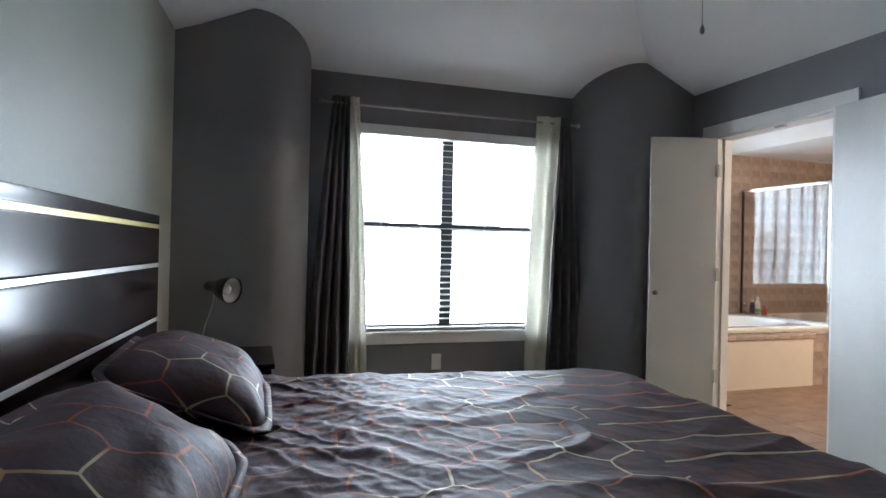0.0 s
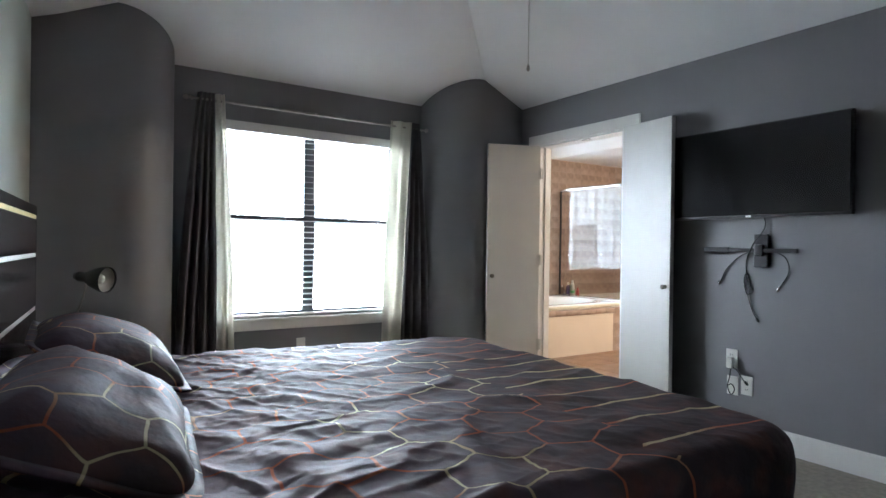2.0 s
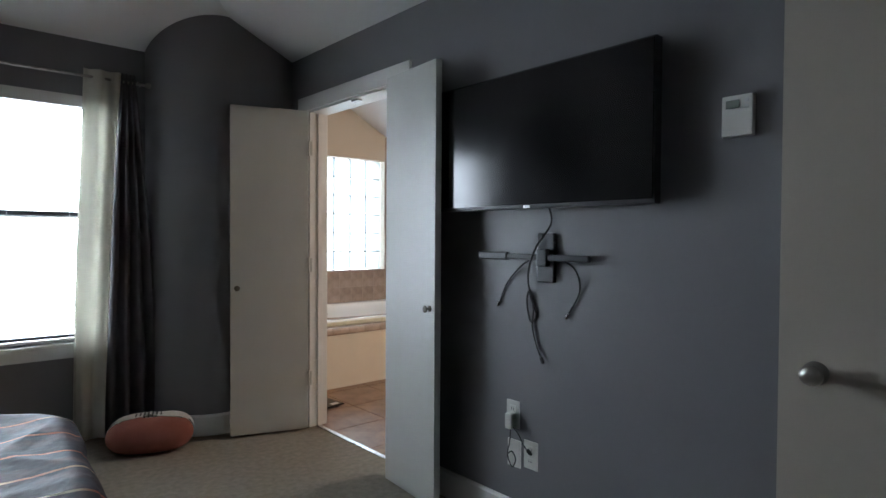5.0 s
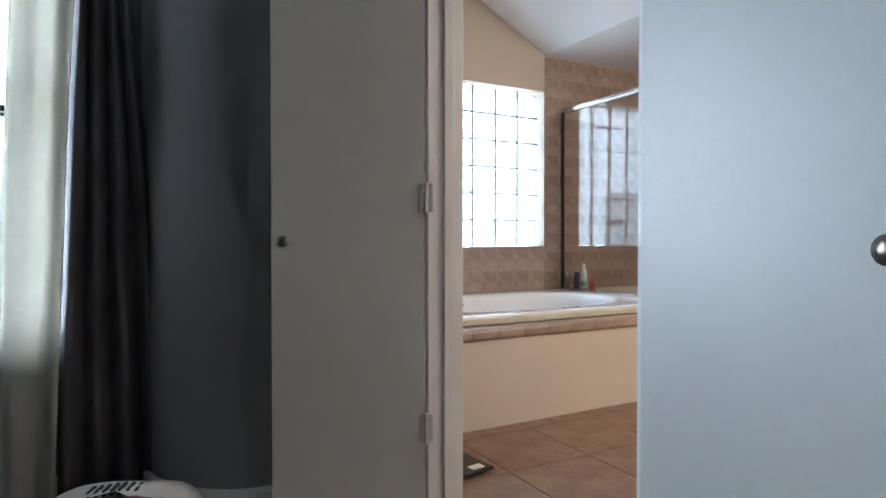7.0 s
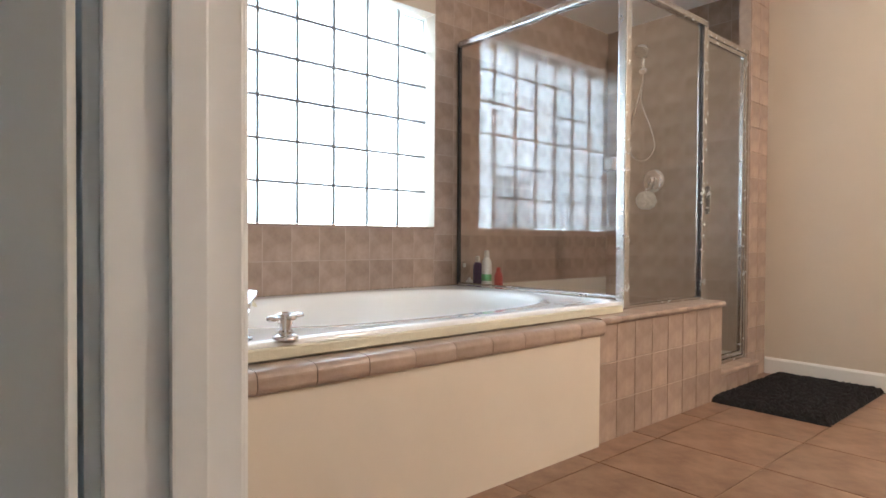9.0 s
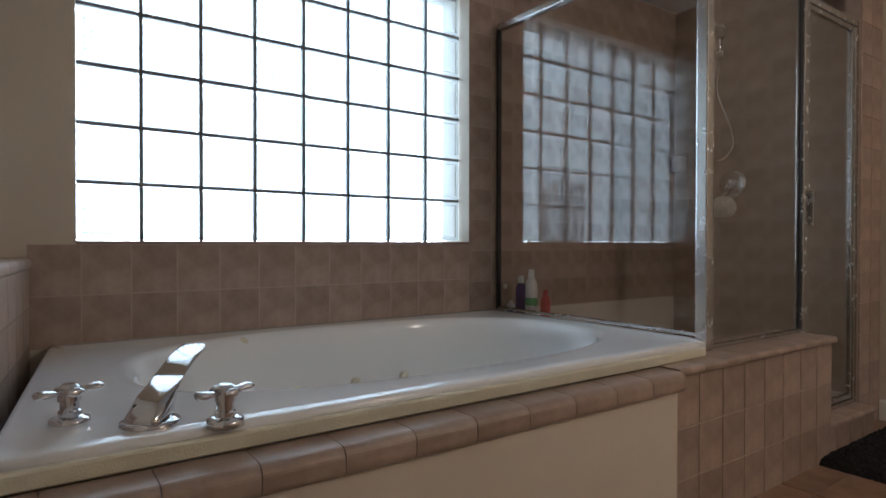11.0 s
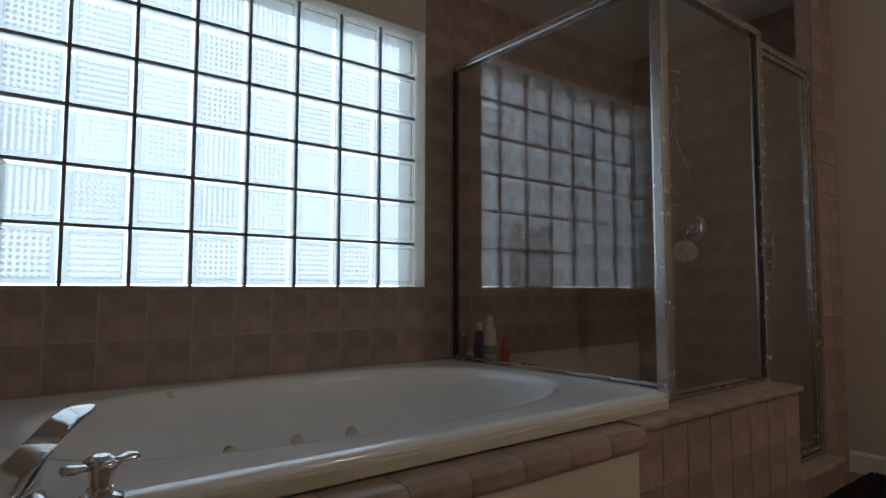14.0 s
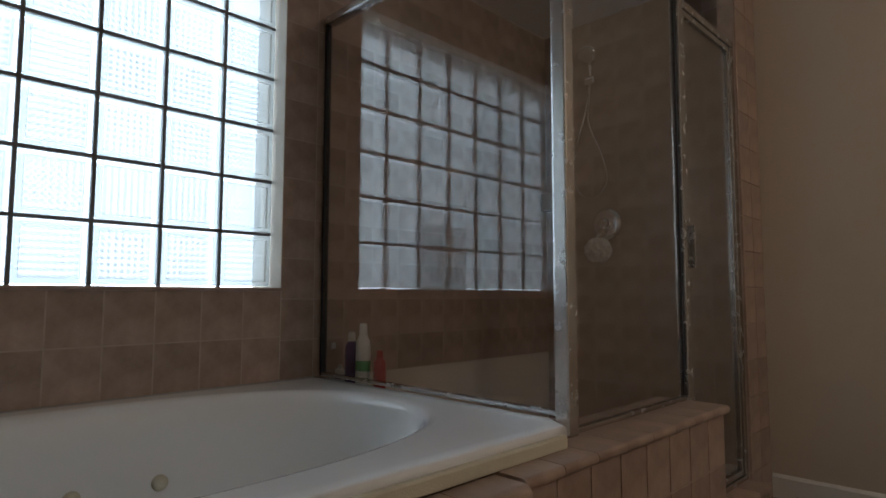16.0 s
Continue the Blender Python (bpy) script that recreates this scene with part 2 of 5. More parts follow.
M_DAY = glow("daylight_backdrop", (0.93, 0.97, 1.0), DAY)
M_PANE = pane_material("clear_pane", (0.985, 0.99, 0.985), 0.03)
M_SHOWER = pane_material("shower_glass", (0.965, 0.96, 0.95), 0.055)
# far window glass and bars glow, in place of daylight falling on them
M_OUTGLASS = glow("glowing_far_window_glass", (0.70, 0.84, 0.90), 0.42)
M_OUTBAR = glow("glowing_far_window_bar", (0.9, 0.96, 1.0), 0.55)
M_MORTAR = mat("block_mortar", (0.20, 0.20, 0.20), 0.8, var=0.1, scale=30)


def block_material(name, low, high, ribs):
    """Pressed glass: light passes through a weave of ribs, with a gloss that grows at a slant."""
    m = bpy.data.materials.new(name)
    m.use_nodes = True
    n, l = m.node_tree.nodes, m.node_tree.links
    n.remove(n["Principled BSDF"])
    tr, gl, df = n.new("ShaderNodeBsdfTransparent"), n.new("ShaderNodeBsdfGlossy"), n.new("ShaderNodeBsdfTranslucent")
    m1, m2 = n.new("ShaderNodeMixShader"), n.new("ShaderNodeMixShader")
    gl.inputs["Roughness"].default_value = 0.08
    df.inputs[0].default_value = (0.8, 0.86, 0.86, 1)
    m1.inputs[0].default_value = 0.25
    lw = n.new("ShaderNodeLayerWeight")
    lw.inputs["Blend"].default_value = 0.5
    pw = n.new("ShaderNodeMath")
    pw.operation = "POWER"
    pw.inputs[1].default_value = 5.0
    l.new(lw.outputs["Facing"], pw.inputs[0])
    l.new(pw.outputs[0], m2.inputs[0])
    co = n.new("ShaderNodeTexCoord")
    hs = []
    for ax in ("X", "Z"):
        w = n.new("ShaderNodeTexWave")
        w.bands_direction = ax
        w.inputs["Scale"].default_value, w.inputs["Distortion"].default_value = (16 if ax == "X" else 15), 0.5
        w.inputs["Detail"].default_value, w.inputs["Detail Scale"].default_value = 1, 3
        l.new(co.outputs["Object"], w.inputs["Vector"])
        hs.append(w.outputs["Fac"])
    mu = n.new("ShaderNodeMath")
    mu.operation = "MULTIPLY"
    l.new(hs[0], mu.inputs[0])
    l.new(hs[1], mu.inputs[1])
    oi = n.new("ShaderNodeObjectInfo")
    amp = n.new("ShaderNodeMapRange")
    amp.inputs["To Min"].default_value, amp.inputs["To Max"].default_value = 0.5 * ribs, ribs
    l.new(oi.outputs["Random"], amp.inputs["Value"])
    m3 = n.new("ShaderNodeMath")
    m3.operation = "MULTIPLY"
    l.new(mu.outputs[0], m3.inputs[0])
    l.new(amp.outputs[0], m3.inputs[1])
    ra = n.new("ShaderNodeValToRGB")
    ra.color_ramp.elements[0].position, ra.color_ramp.elements[1].position = 0.16, 0.42
    ra.color_ramp.elements[0].color, ra.color_ramp.elements[1].color = (*high, 1), (*low, 1)
    l.new(m3.outputs[0], ra.inputs["Fac"])
    l.new(ra.outputs[0], tr.inputs[0])
    l.new(tr.outputs[0], m1.inputs[1])
    l.new(df.outputs[0], m1.inputs[2])
    l.new(m1.outputs[0], m2.inputs[1])
    l.new(gl.outputs[0], m2.inputs[2])
    l.new(m2.outputs[0], n["Material Output"].inputs[0])
    return m


M_BLOCK = block_material("glass_block_face", (0.245, 0.262, 0.265), (0.455, 0.466, 0.462), 1.0)
M_BSIDE = block_material("glass_block_side", (0.82, 0.90, 0.92), (0.90, 0.95, 0.96), 0.2)
M_BRIM = block_material("glass_block_rim", (0.345, 0.375, 0.38), (0.385, 0.41, 0.41), 0.2)


# ---- building helpers ----
def box_bm(x0, x1, y0, y1, z0, z1, bevel=0.0, seg=2, bm=None):
    bm = bm or bmesh.new()
    made = bmesh.ops.create_cube(bm, size=1)["verts"]
    for v in made:
        v.co = Vector(((x0 + x1) / 2 + v.co.x * (x1 - x0), (y0 + y1) / 2 + v.co.y * (y1 - y0), (z0 + z1) / 2 + v.co.z * (z1 - z0)))
    if bevel:
        es = list({e for v in made for e in v.link_edges})
        bmesh.ops.bevel(bm, geom=es, offset=bevel, segments=seg, profile=0.7, affect="EDGES")
    return bm


def tube_bm(pts, r, seg=10, bm=None, caps=True):
    """A round tube along a line of points; r is one radius or one a point."""
    bm = bm or bmesh.new()
    pts = [Vector(p) for p in pts]
    rr = r if isinstance(r, (list, tuple)) else [r] * len(pts)
    rings, up = [], None
    for i, p in enumerate(pts):
        d = (pts[min(i + 1, len(pts) - 1)] - pts[max(i - 1, 0)]).normalized()
        if up is None:
            up = Vector((0, 0, 1)) if abs(d.z) < 0.9 else Vector((1, 0, 0))
        side = d.cross(up).normalized()
        up = side.cross(d).normalized()
        rings.append([bm.verts.new(p + rr[i] * (math.cos(2 * math.pi * k / seg) * side + math.sin(2 * math.pi * k / seg) * up)) for k in range(seg)])
    for a, c in zip(rings, rings[1:]):
        for k in range(seg):
            bm.faces.new((a[k], a[(k + 1) % seg], c[(k + 1) % seg], c[k]))
    if caps:
        bm.faces.new(rings[0][::-1])
        bm.faces.new(rings[-1])
    return bm


def smooth_line(pts, n=8):
    """Catmull-Rom curve through the points."""
    pts = [Vector(p) for p in pts]
    ext = [2 * pts[0] - pts[1], *pts, 2 * pts[-1] - pts[-2]]
    out = []
    for i in range(1, len(ext) - 2):
        a, b, c, d = ext[i - 1:i + 3]
        for k in range(n):
            t = k / n
            out.append(0.5 * (2 * b + (c - a) * t + (2 * a - 5 * b + 4 * c - d) * t * t + (3 * b - a - 3 * c + d) * t ** 3))
    return out + [pts[-1]]


def grid_bm(nu, nv, fn):
    bm = bmesh.new()
    vs = [[bm.verts.new(fn(i / nu, j / nv)) for j in range(nv + 1)] for i in range(nu + 1)]
    for i in range(nu):
        for j in range(nv):
            bm.faces.new((vs[i][j], vs[i + 1][j], vs[i + 1][j + 1], vs[i][j + 1]))
    return bm


def mesh_of(name, bm, material, smooth=False):
    bmesh.ops.recalc_face_normals(bm, faces=bm.faces)
    me = bpy.data.meshes.new(name)
    bm.to_mesh(me)
    bm.free()
    me.materials.append(material)
    if smooth:
        for p in me.polygons:
            p.use_smooth = True
    return me


def part(name, bm, material, parent=None, label="", smooth=False):
    ob = new(name, mesh_of(name, bm, material, smooth))
    if parent:
        ob.parent = parent
        ob.matrix_parent_inverse = parent.matrix_basis.inverted()
    return tagged(ob, label) if label else ob


def thing(name, at, label, category, group="", kind=""):
    ob = new(name)
    ob.empty_display_size = 0.1
    ob.location = at
    return tagged(ob, label, category, group, kind)


def setting(name, bm, material, label, category, smooth=False):
    return tagged(part(name, bm, material, None, "", smooth), label, category, "", "structure")


def piece(name, me, parent, m):
    ob = new(name, me)
    ob.parent = parent
    ob.matrix_parent_inverse = parent.matrix_basis.inverted()
    ob.matrix_basis = m
    return ob


# ---- bedroom shell ----
def bay_line(n=14):
    """Plan of the window side from the bed wall to the television wall: flat, round, window wall, round, flat."""
    rx, ry = 0.375, YW - YN
    pts = [(XB, YN)]
    for k in range(n + 1):
        a = math.pi / 2 * k / n
        pts.append((XB + 0.43 + rx * math.sin(a), YN + ry * (1 - math.cos(a))))
    for k in range(n + 1):
        a = math.pi / 2 * (1 - k / n)
        pts.append((XT - 0.43 - rx * math.sin(a), YN + ry * (1 - math.cos(a))))
    pts.append((XT, YN))
    return pts


def ceil_z(x, y):
    d = min(x - XB, XT - x, YW - y, y - YS)
    return ZW + SLOPE * max(min(d, 1.55), 0)


WX0, WX1, WZ0, WZ1 = 0.93, 2.39, 0.600, 2.080   # bedroom window opening
bay = bay_line()
bm = bmesh.new()
nf = len(bay) // 2
left, right = bay[:nf], bay[nf:]


def strip(bm, line, z0, ztop):
    lo = [bm.verts.new((x, y, z0)) for x, y in line]
    hi = [bm.verts.new((x, y, ztop(x, y))) for x, y in line]
    for k in range(len(line) - 1):
        bm.faces.new((lo[k], lo[k + 1], hi[k + 1], hi[k]))


over = lambda x, y: ceil_z(x, y) + 0.03
for line, name in ((left, "wall_north_west"), (right, "wall_north_east")):
    b2 = bmesh.new()
    strip(b2, line, 0, over)
    setting(name, b2, M_GREY, "grey painted wall rounding into the window bay", "wall", True)
lx, rx_ = left[-1][0], right[0][0]
bm = bmesh.new()
for x0, x1, z0, z1 in ((lx - 0.3, WX0, 0, 2.6), (WX1, rx_ + 0.3, 0, 2.6), (WX0, WX1, 0, WZ0), (WX0, WX1, WZ1, 2.6)):
    box_bm(x0, x1, YW, YW + 0.14, z0, z1, bm=bm)
setting("wall_north", bm, M_GREY, "grey painted window wall", "wall")
bm = box_bm(XB - TW, XB, YS - TW, YN + 0.6, 0, 2.6)
for v_ in bm.verts:
    v_.co.x -= math.tan(SLANT) * (YN - v_.co.y)
setting("wall_west", bm, M_SAGE, "pale sage painted wall behind the headboard", "wall")
setting("wall_south", box_bm(XB - 0.8, XT, YS - TW, YS, 0, 2.6), M_GREY, "plain grey painted wall", "wall")
bm = bmesh.new()
for y0, y1, z0, z1 in ((YS - TW, DOOR0, 0, 2.6), (DOOR1, YW + 0.2, 0, 2.6), (DOOR0, DOOR1, DOORZ, 2.6)):
    box_bm(XT, XT + TW - 0.006, y0, y1, z0, z1, bm=bm)
setting("wall_east", bm, M_GREY, "blue-grey painted television wall", "wall")
setting("floor", box_bm(XB - 0.8, XT + 0.06, YS - TW, YW + 0.14, -0.12, 0), M_CARPET, "beige looped carpet floor", "floor")

# hipped ceiling: four slopes and a flat middle
c = 1.55
bm = bmesh.new()
o = [bm.verts.new(p) for p in ((XB - math.tan(SLANT) * (YN - YS), YS, ZW), (XT, YS, ZW), (XT, YW, ZW), (XB, YW, ZW))]
i_ = [bm.verts.new((x, y, ZW + SLOPE * c)) for x, y in ((XB + c, YS + c), (XT - c, YS + c), (XT - c, YW - c), (XB + c, YW - c))]
for k in range(4):
    bm.faces.new((o[k], o[(k + 1) % 4], i_[(k + 1) % 4], i_[k]))
bm.faces.new(i_)
setting("ceiling", bm, M_CEIL, "white hipped bedroom ceiling", "ceiling")
setting("roof", box_bm(XB - 1.2, BX1 + 0.4, YS - 0.4, YW + 0.3, 3.62, 3.7), M_TRIM, "plain roof closing the house", "roof")

# baseboards, following the rounded bay
def base_strip(name, line, h=0.13):
    b2 = bmesh.new()
    pr = 0.014
    pts = [Vector((x, y)) for x, y in line]
    nrm = []
    for k in range(len(pts)):
        d = (pts[min(k + 1, len(pts) - 1)] - pts[max(k - 1, 0)]).normalized()
        nrm.append(Vector((d.y, -d.x)))
    rows = []
    for p, q in zip(pts, nrm):
        rows.append([b2.verts.new((*(p + q * o), z)) for o, z in ((0, 0), (pr, 0), (pr, h - 0.012), (pr * 0.4, h), (0, h))])
    for a, d in zip(rows, rows[1:]):
        for k in range(4):
            b2.faces.new((a[k], d[k], d[k + 1], a[k + 1]))
    b2.faces.new(rows[0])
    b2.faces.new(rows[-1][::-1])
    return setting(name, b2, M_TRIM, "white painted baseboard", "baseboard")


base_strip("baseboard", bay)
base_strip("baseboard", [(XT, DOOR0 - 0.17), (XT, YS)])

# ---- bathroom shell, drawn on its own grid and set back from the doorway ----
BATH_DY = 0.255

built = {ob.name for ob in bpy.data.objects}
BW0, BW1, BWZ0, BWZ1 = 3.833, 5.457, 0.880, 2.090     # glass block opening
bm = bmesh.new()
for x0, x1, z0, z1 in ((BX0 - TW, BW0, 0, 3.5), (BW1, BX1 + TW, 0, 3.5), (BW0, BW1, 0, BWZ0), (BW0, BW1, BWZ1, 3.5)):
    box_bm(x0, x1, BYN, BYN + 0.22, z0, z1, bm=bm)
wall_bn = setting("wall_bath_north", bm, M_BEIGE, "beige painted bathroom wall with tan tiles", "wall")
wall_be = setting("wall_bath_east", box_bm(BX1, BX1 + TW, BYS - TW, BYN, 0, 2.6), M_BEIGE, "beige painted bathroom wall", "wall")
setting("wall_bath_south", box_bm(BX0 - 0.005, BX1 + TW, BYS - TW, BYS, 0, 3.5), M_BEIGE, "plain beige bathroom wall", "wall")
XR = 5.47
bm = bmesh.new()
pts = [(BX0 - TW, BZ + 0.53 * (XR - BX0 + TW)), (XR, BZ), (BX1 + TW, BZ)]
vs = [[bm.verts.new((x, y, z)) for x, z in pts] for y in (BYS - TW, BYN + 0.22)]
for k in range(2):
    bm.faces.new((vs[0][k], vs[0][k + 1], vs[1][k + 1], vs[1][k]))
setting("ceiling_bath", bm, M_CEIL, "white bathroom ceiling, sloped over the tub", "ceiling")
floor_b = setting("floor_bath", box_bm(XT + 0.06, BX1 + TW, BYS - TW, BYN, -0.12, -0.004), M_GROUT, "tan tiled bathroom floor", "floor")
base_strip("baseboard", [(BX1, 4.24), (BX1, BYS)], 0.10)
bath = [ob for ob in bpy.data.objects if ob.name not in built]
bm = bmesh.new()
for y0, y1, z0, z1 in ((BYS, DOOR0, 0, 3.5), (DOOR1, BYN + BATH_DY, 0, 3.5), (DOOR0, DOOR1, DOORZ, 3.5)):
    box_bm(BX0 - 0.006, BX0, y0, y1, z0, z1, bm=bm)
box_bm(BX0 - TW, BX0 - 0.006, YW + 0.2, BYN + BATH_DY, 0, 3.5, bm=bm)
setting("wall_bath_west", bm, M_BEIGE, "beige painted bathroom wall by the door", "wall")


# ---- outdoors ----
setting("ground", box_bm(-40, 40, 4.5, 60, -0.5, -0.3), mat("dry_ground", (0.30, 0.28, 0.22), 0.95, var=0.3, scale=3), "pale dry ground between the houses", "ground")
# backdrop emits light itself, in place of sun on the next house
setting("backdrop", box_bm(-10, 14, 8.85, 8.90, -0.3, 5.6), M_DAY, "glowing backdrop for the glaring sunlit wall of the next house", "backdrop")
# windows next door: pane, bars and rails emit their brightness
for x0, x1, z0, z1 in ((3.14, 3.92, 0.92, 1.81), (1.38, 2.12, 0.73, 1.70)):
    w = thing("house_window", ((x0 + x1) / 2, 8.800, z0), "pale blue window of the house next door, daylight added as glow", "window", "windows next door")
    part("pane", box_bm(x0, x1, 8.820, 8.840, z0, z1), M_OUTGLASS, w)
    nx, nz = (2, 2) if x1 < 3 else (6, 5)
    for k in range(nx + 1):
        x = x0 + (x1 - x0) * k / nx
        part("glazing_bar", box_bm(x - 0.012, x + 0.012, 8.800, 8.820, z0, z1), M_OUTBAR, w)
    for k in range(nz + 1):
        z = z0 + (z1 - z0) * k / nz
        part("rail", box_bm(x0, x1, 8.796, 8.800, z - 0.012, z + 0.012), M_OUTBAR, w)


# ---- bedroom window with blinds ----
def bedroom_window():
    w = thing("window_1", ((WX0 + WX1) / 2, YW + 0.08, WZ0), "twin sash window with dark frame, blinds lowered", "window", "", "structure")
    y0, y1 = YW + 0.075, YW + 0.12
    xm = (WX0 + WX1) / 2 - 0.035
    for x0, x1 in ((WX0, WX0 + 0.035), (xm - 0.045, xm + 0.045), (WX1 - 0.035, WX1)):
        part("window_frame", box_bm(x0, x1, y0, y1, WZ0, WZ1, 0.004), M_DARK, w)
    for z0, z1 in ((WZ0, WZ0 + 0.04), (1.345, 1.385), (WZ1 - 0.04, WZ1)):
        for x0, x1 in ((WX0 + 0.035, xm - 0.045), (xm + 0.045, WX1 - 0.035)):
            part("sash_rail", box_bm(x0, x1, y0 + 0.003, y1 - 0.003, z0, z1, 0.003), M_DARK, w)
    for x0, x1 in ((WX0 + 0.035, xm - 0.045), (xm + 0.045, WX1 - 0.035)):
        for z0, z1 in ((WZ0 + 0.04, 1.345), (1.385, WZ1 - 0.04)):
            p = part("pane", box_bm(x0, x1, y0 + 0.02, y0 + 0.025, z0, z1), M_PANE, w)
            p.visible_shadow = False
    sill = box_bm(WX0 - 0.05, WX1 + 0.05, YW - 0.03, YW + 0.075, WZ0 - 0.025, WZ0, 0.006)
    part("window_sill", sill, M_TRIM, w, "white painted sill")
    part("apron", box_bm(WX0 - 0.02, WX1 + 0.02, YW - 0.016, YW, WZ0 - 0.09, WZ0 - 0.025, 0.004), M_TRIM, w)
    for x0, x1 in ((WX0, WX0 + 0.012), (WX1 - 0.012, WX1)):
        part("reveal", box_bm(x0, x1, YW + 0.001, YW + 0.075, WZ0, WZ1), M_TRIM, w)
    b = thing("window_blind", ((WX0 + WX1) / 2, YW + 0.04, WZ1), "white horizontal slat blind, lowered and open", "blind")
    part("headrail", box_bm(WX0 + 0.013, WX1 - 0.013, YW - 0.02, YW + 0.062, WZ1 - 0.075, WZ1 - 0.004, 0.006), M_SLAT, b)
    me = mesh_of("slat", box_bm(-0.715, 0.715, -0.024, 0.024, -0.0013, 0.0013, 0.0012, 1), M_SLAT)
    z = WZ1 - 0.105
    while z > WZ0 + 0.05:
        s = piece("slat", me, b, pose((WX0 + WX1) / 2, YW + 0.035, z, 7))
        z -= 0.0445
    part("bottom_rail", box_bm(WX0 + 0.015, WX1 - 0.015, YW + 0.012, YW + 0.058, WZ0 + 0.008, WZ0 + 0.026, 0.004), M_SLAT, b)
    for x in (WX0 + 0.18, (WX0 + xm) / 2 + 0.13, (xm + WX1) / 2 - 0.1, WX1 - 0.18):
        part("ladder_cord", tube_bm([(x, YW + 0.009, WZ0 + 0.02), (x, YW + 0.009, WZ1 - 0.07)], 0.0012, 5), M_SLAT, b)


bedroom_window()


def curtain(name, top, bot, z0, z1, y, folds, material, parent, amp=0.028, phase=0.0):
    def fn(u, v):
        z = z0 + (z1 - z0) * v
        s = v ** 1.4
        x = (bot[0] + (bot[1] - bot[0]) * u) * (1 - s) + (top[0] + (top[1] - top[0]) * u) * s
        a = amp * (0.75 + 0.45 * (1 - v))
        yy = y + a * math.sin(2 * math.pi * folds * u + phase + 0.5 * math.sin(3 * v + u * 4)) + 0.012 * noise.noise(Vector((u * 6, v * 3, phase)))
        return (x + 0.006 * noise.noise(Vector((u * 5, v * 4, 7 + phase))), yy, z)
    bm = grid_bm(max(int(folds * 12), 14), 26, fn)
    ob = part(name, bm, material, parent, "", True)
    so = ob.modifiers.new("thickness", "SOLIDIFY")
    so.thickness = 0.003
    return ob


RZ, RY = 2.180, 4.235
cu = thing("curtain", (0.80, RY, 0.02), "charcoal curtain with cream edge, drawn aside to the floor", "curtain", "window curtains")
curtain("dark_panel", (0.735, 0.851), (0.58, 0.88), 0.02, 2.228, RY, 4.0, M_CURT, cu)
curtain("cream_panel", (0.851, 0.914), (0.88, 1.01), 0.03, 2.228, RY - 0.01, 1.6, M_CREAMT, cu, 0.022, 1.0)
cu = thing("curtain", (2.55, RY, 0.02), "charcoal curtain with cream edge, drawn aside to the floor", "curtain", "window curtains")
curtain("cream_panel", (2.27, 2.458), (2.205, 2.365), 0.03, 2.226, RY - 0.01, 1.8, M_CREAMT, cu, 0.022, 0.4)
curtain("dark_panel", (2.458, 2.55), (2.365, 2.70), 0.02, 2.226, RY, 4.0, M_CURT, cu, 0.028, 2.0)
rod = thing("curtain_rod", (1.65, RY, RZ), "thin brushed metal curtain rod on wall brackets", "curtain rod")
part("pole", tube_bm([(0.66, RY, RZ), (2.62, RY, RZ)], 0.008, 10), M_NICKEL, rod)
for x in (0.66, 2.62):
    part("finial", tube_bm([(x - 0.02, RY, RZ), (x - 0.01, RY, RZ), (x, RY, RZ), (x + 0.01, RY, RZ), (x + 0.02, RY, RZ)], [0.006, 0.015, 0.018, 0.015, 0.006], 12), M_NICKEL, rod)
for x in (0.70, 1.63, 2.575):
    part("bracket", tube_bm(smooth_line([(x, YW, RZ + 0.02), (x, YW - 0.05, RZ + 0.02), (x, RY, RZ - 0.012)], 4), 0.006, 8), M_NICKEL, rod)


# ---- bath doors ----
def leaf(name, hinge, end, z0, z1, knob_z, label, thick=0.035, paint=M_DOOR):
    """A flush door leaf from its hinge to its free edge, with hinges and a knob."""
    h, e = Vector(hinge), Vector(end)
    w = (e - h).length
    ang = math.degrees(math.atan2(e.y - h.y, e.x - h.x))
    d = thing(name, (0, 0, 0), label, "door", "", "structure")
    part("slab", box_bm(0, w, -thick / 2, thick / 2, z0, z1, 0.003), paint, d)
    for s in (-1, 1):
        k = part("door_knob", tube_bm([(w - 0.037, s * thick / 2, knob_z), (w - 0.037, s * (thick / 2 + 0.004), knob_z), (w - 0.037, s * (thick / 2 + 0.006), knob_z), (w - 0.037, s * (thick / 2 + 0.018), knob_z), (w - 0.037, s * (thick / 2 + 0.024), knob_z), (w - 0.037, s * (thick / 2 + 0.030), knob_z), (w - 0.037, s * (thick / 2 + 0.034), knob_z)],
                 [0.015, 0.015, 0.007, 0.007, 0.017, 0.017, 0.007], 16), M_BRONZE, d, "round dark bronze knob", True)
    d.matrix_basis = pose(hinge[0], hinge[1], 0, 0, 0, ang)
    return d


d1 = leaf("door_1", (3.400, 3.632), (2.960, 3.785), 0.012, 2.042, 0.924, "off-white flush double door leaf, standing open")
d2 = leaf("door_2", (3.330, 2.655), (3.292, 2.232), 0.012, 2.042, 0.918, "off-white flush double door leaf, folded back beside the television")


def butt_hinge(d, z, s):
    ya, yb = sorted((s * 0.0178, s * 0.0225))
    h = part("hinge", box_bm(-0.028, 0.012, ya, yb, z - 0.045, z + 0.045, 0.002), M_DOOR, None, "painted-over steel hinge")
    p = part("hinge_pin", tube_bm([(-0.006, s * 0.021, z - 0.048), (-0.006, s * 0.021, z + 0.048)], 0.006, 8), M_DOOR, None)
    h.parent, p.parent = d, h


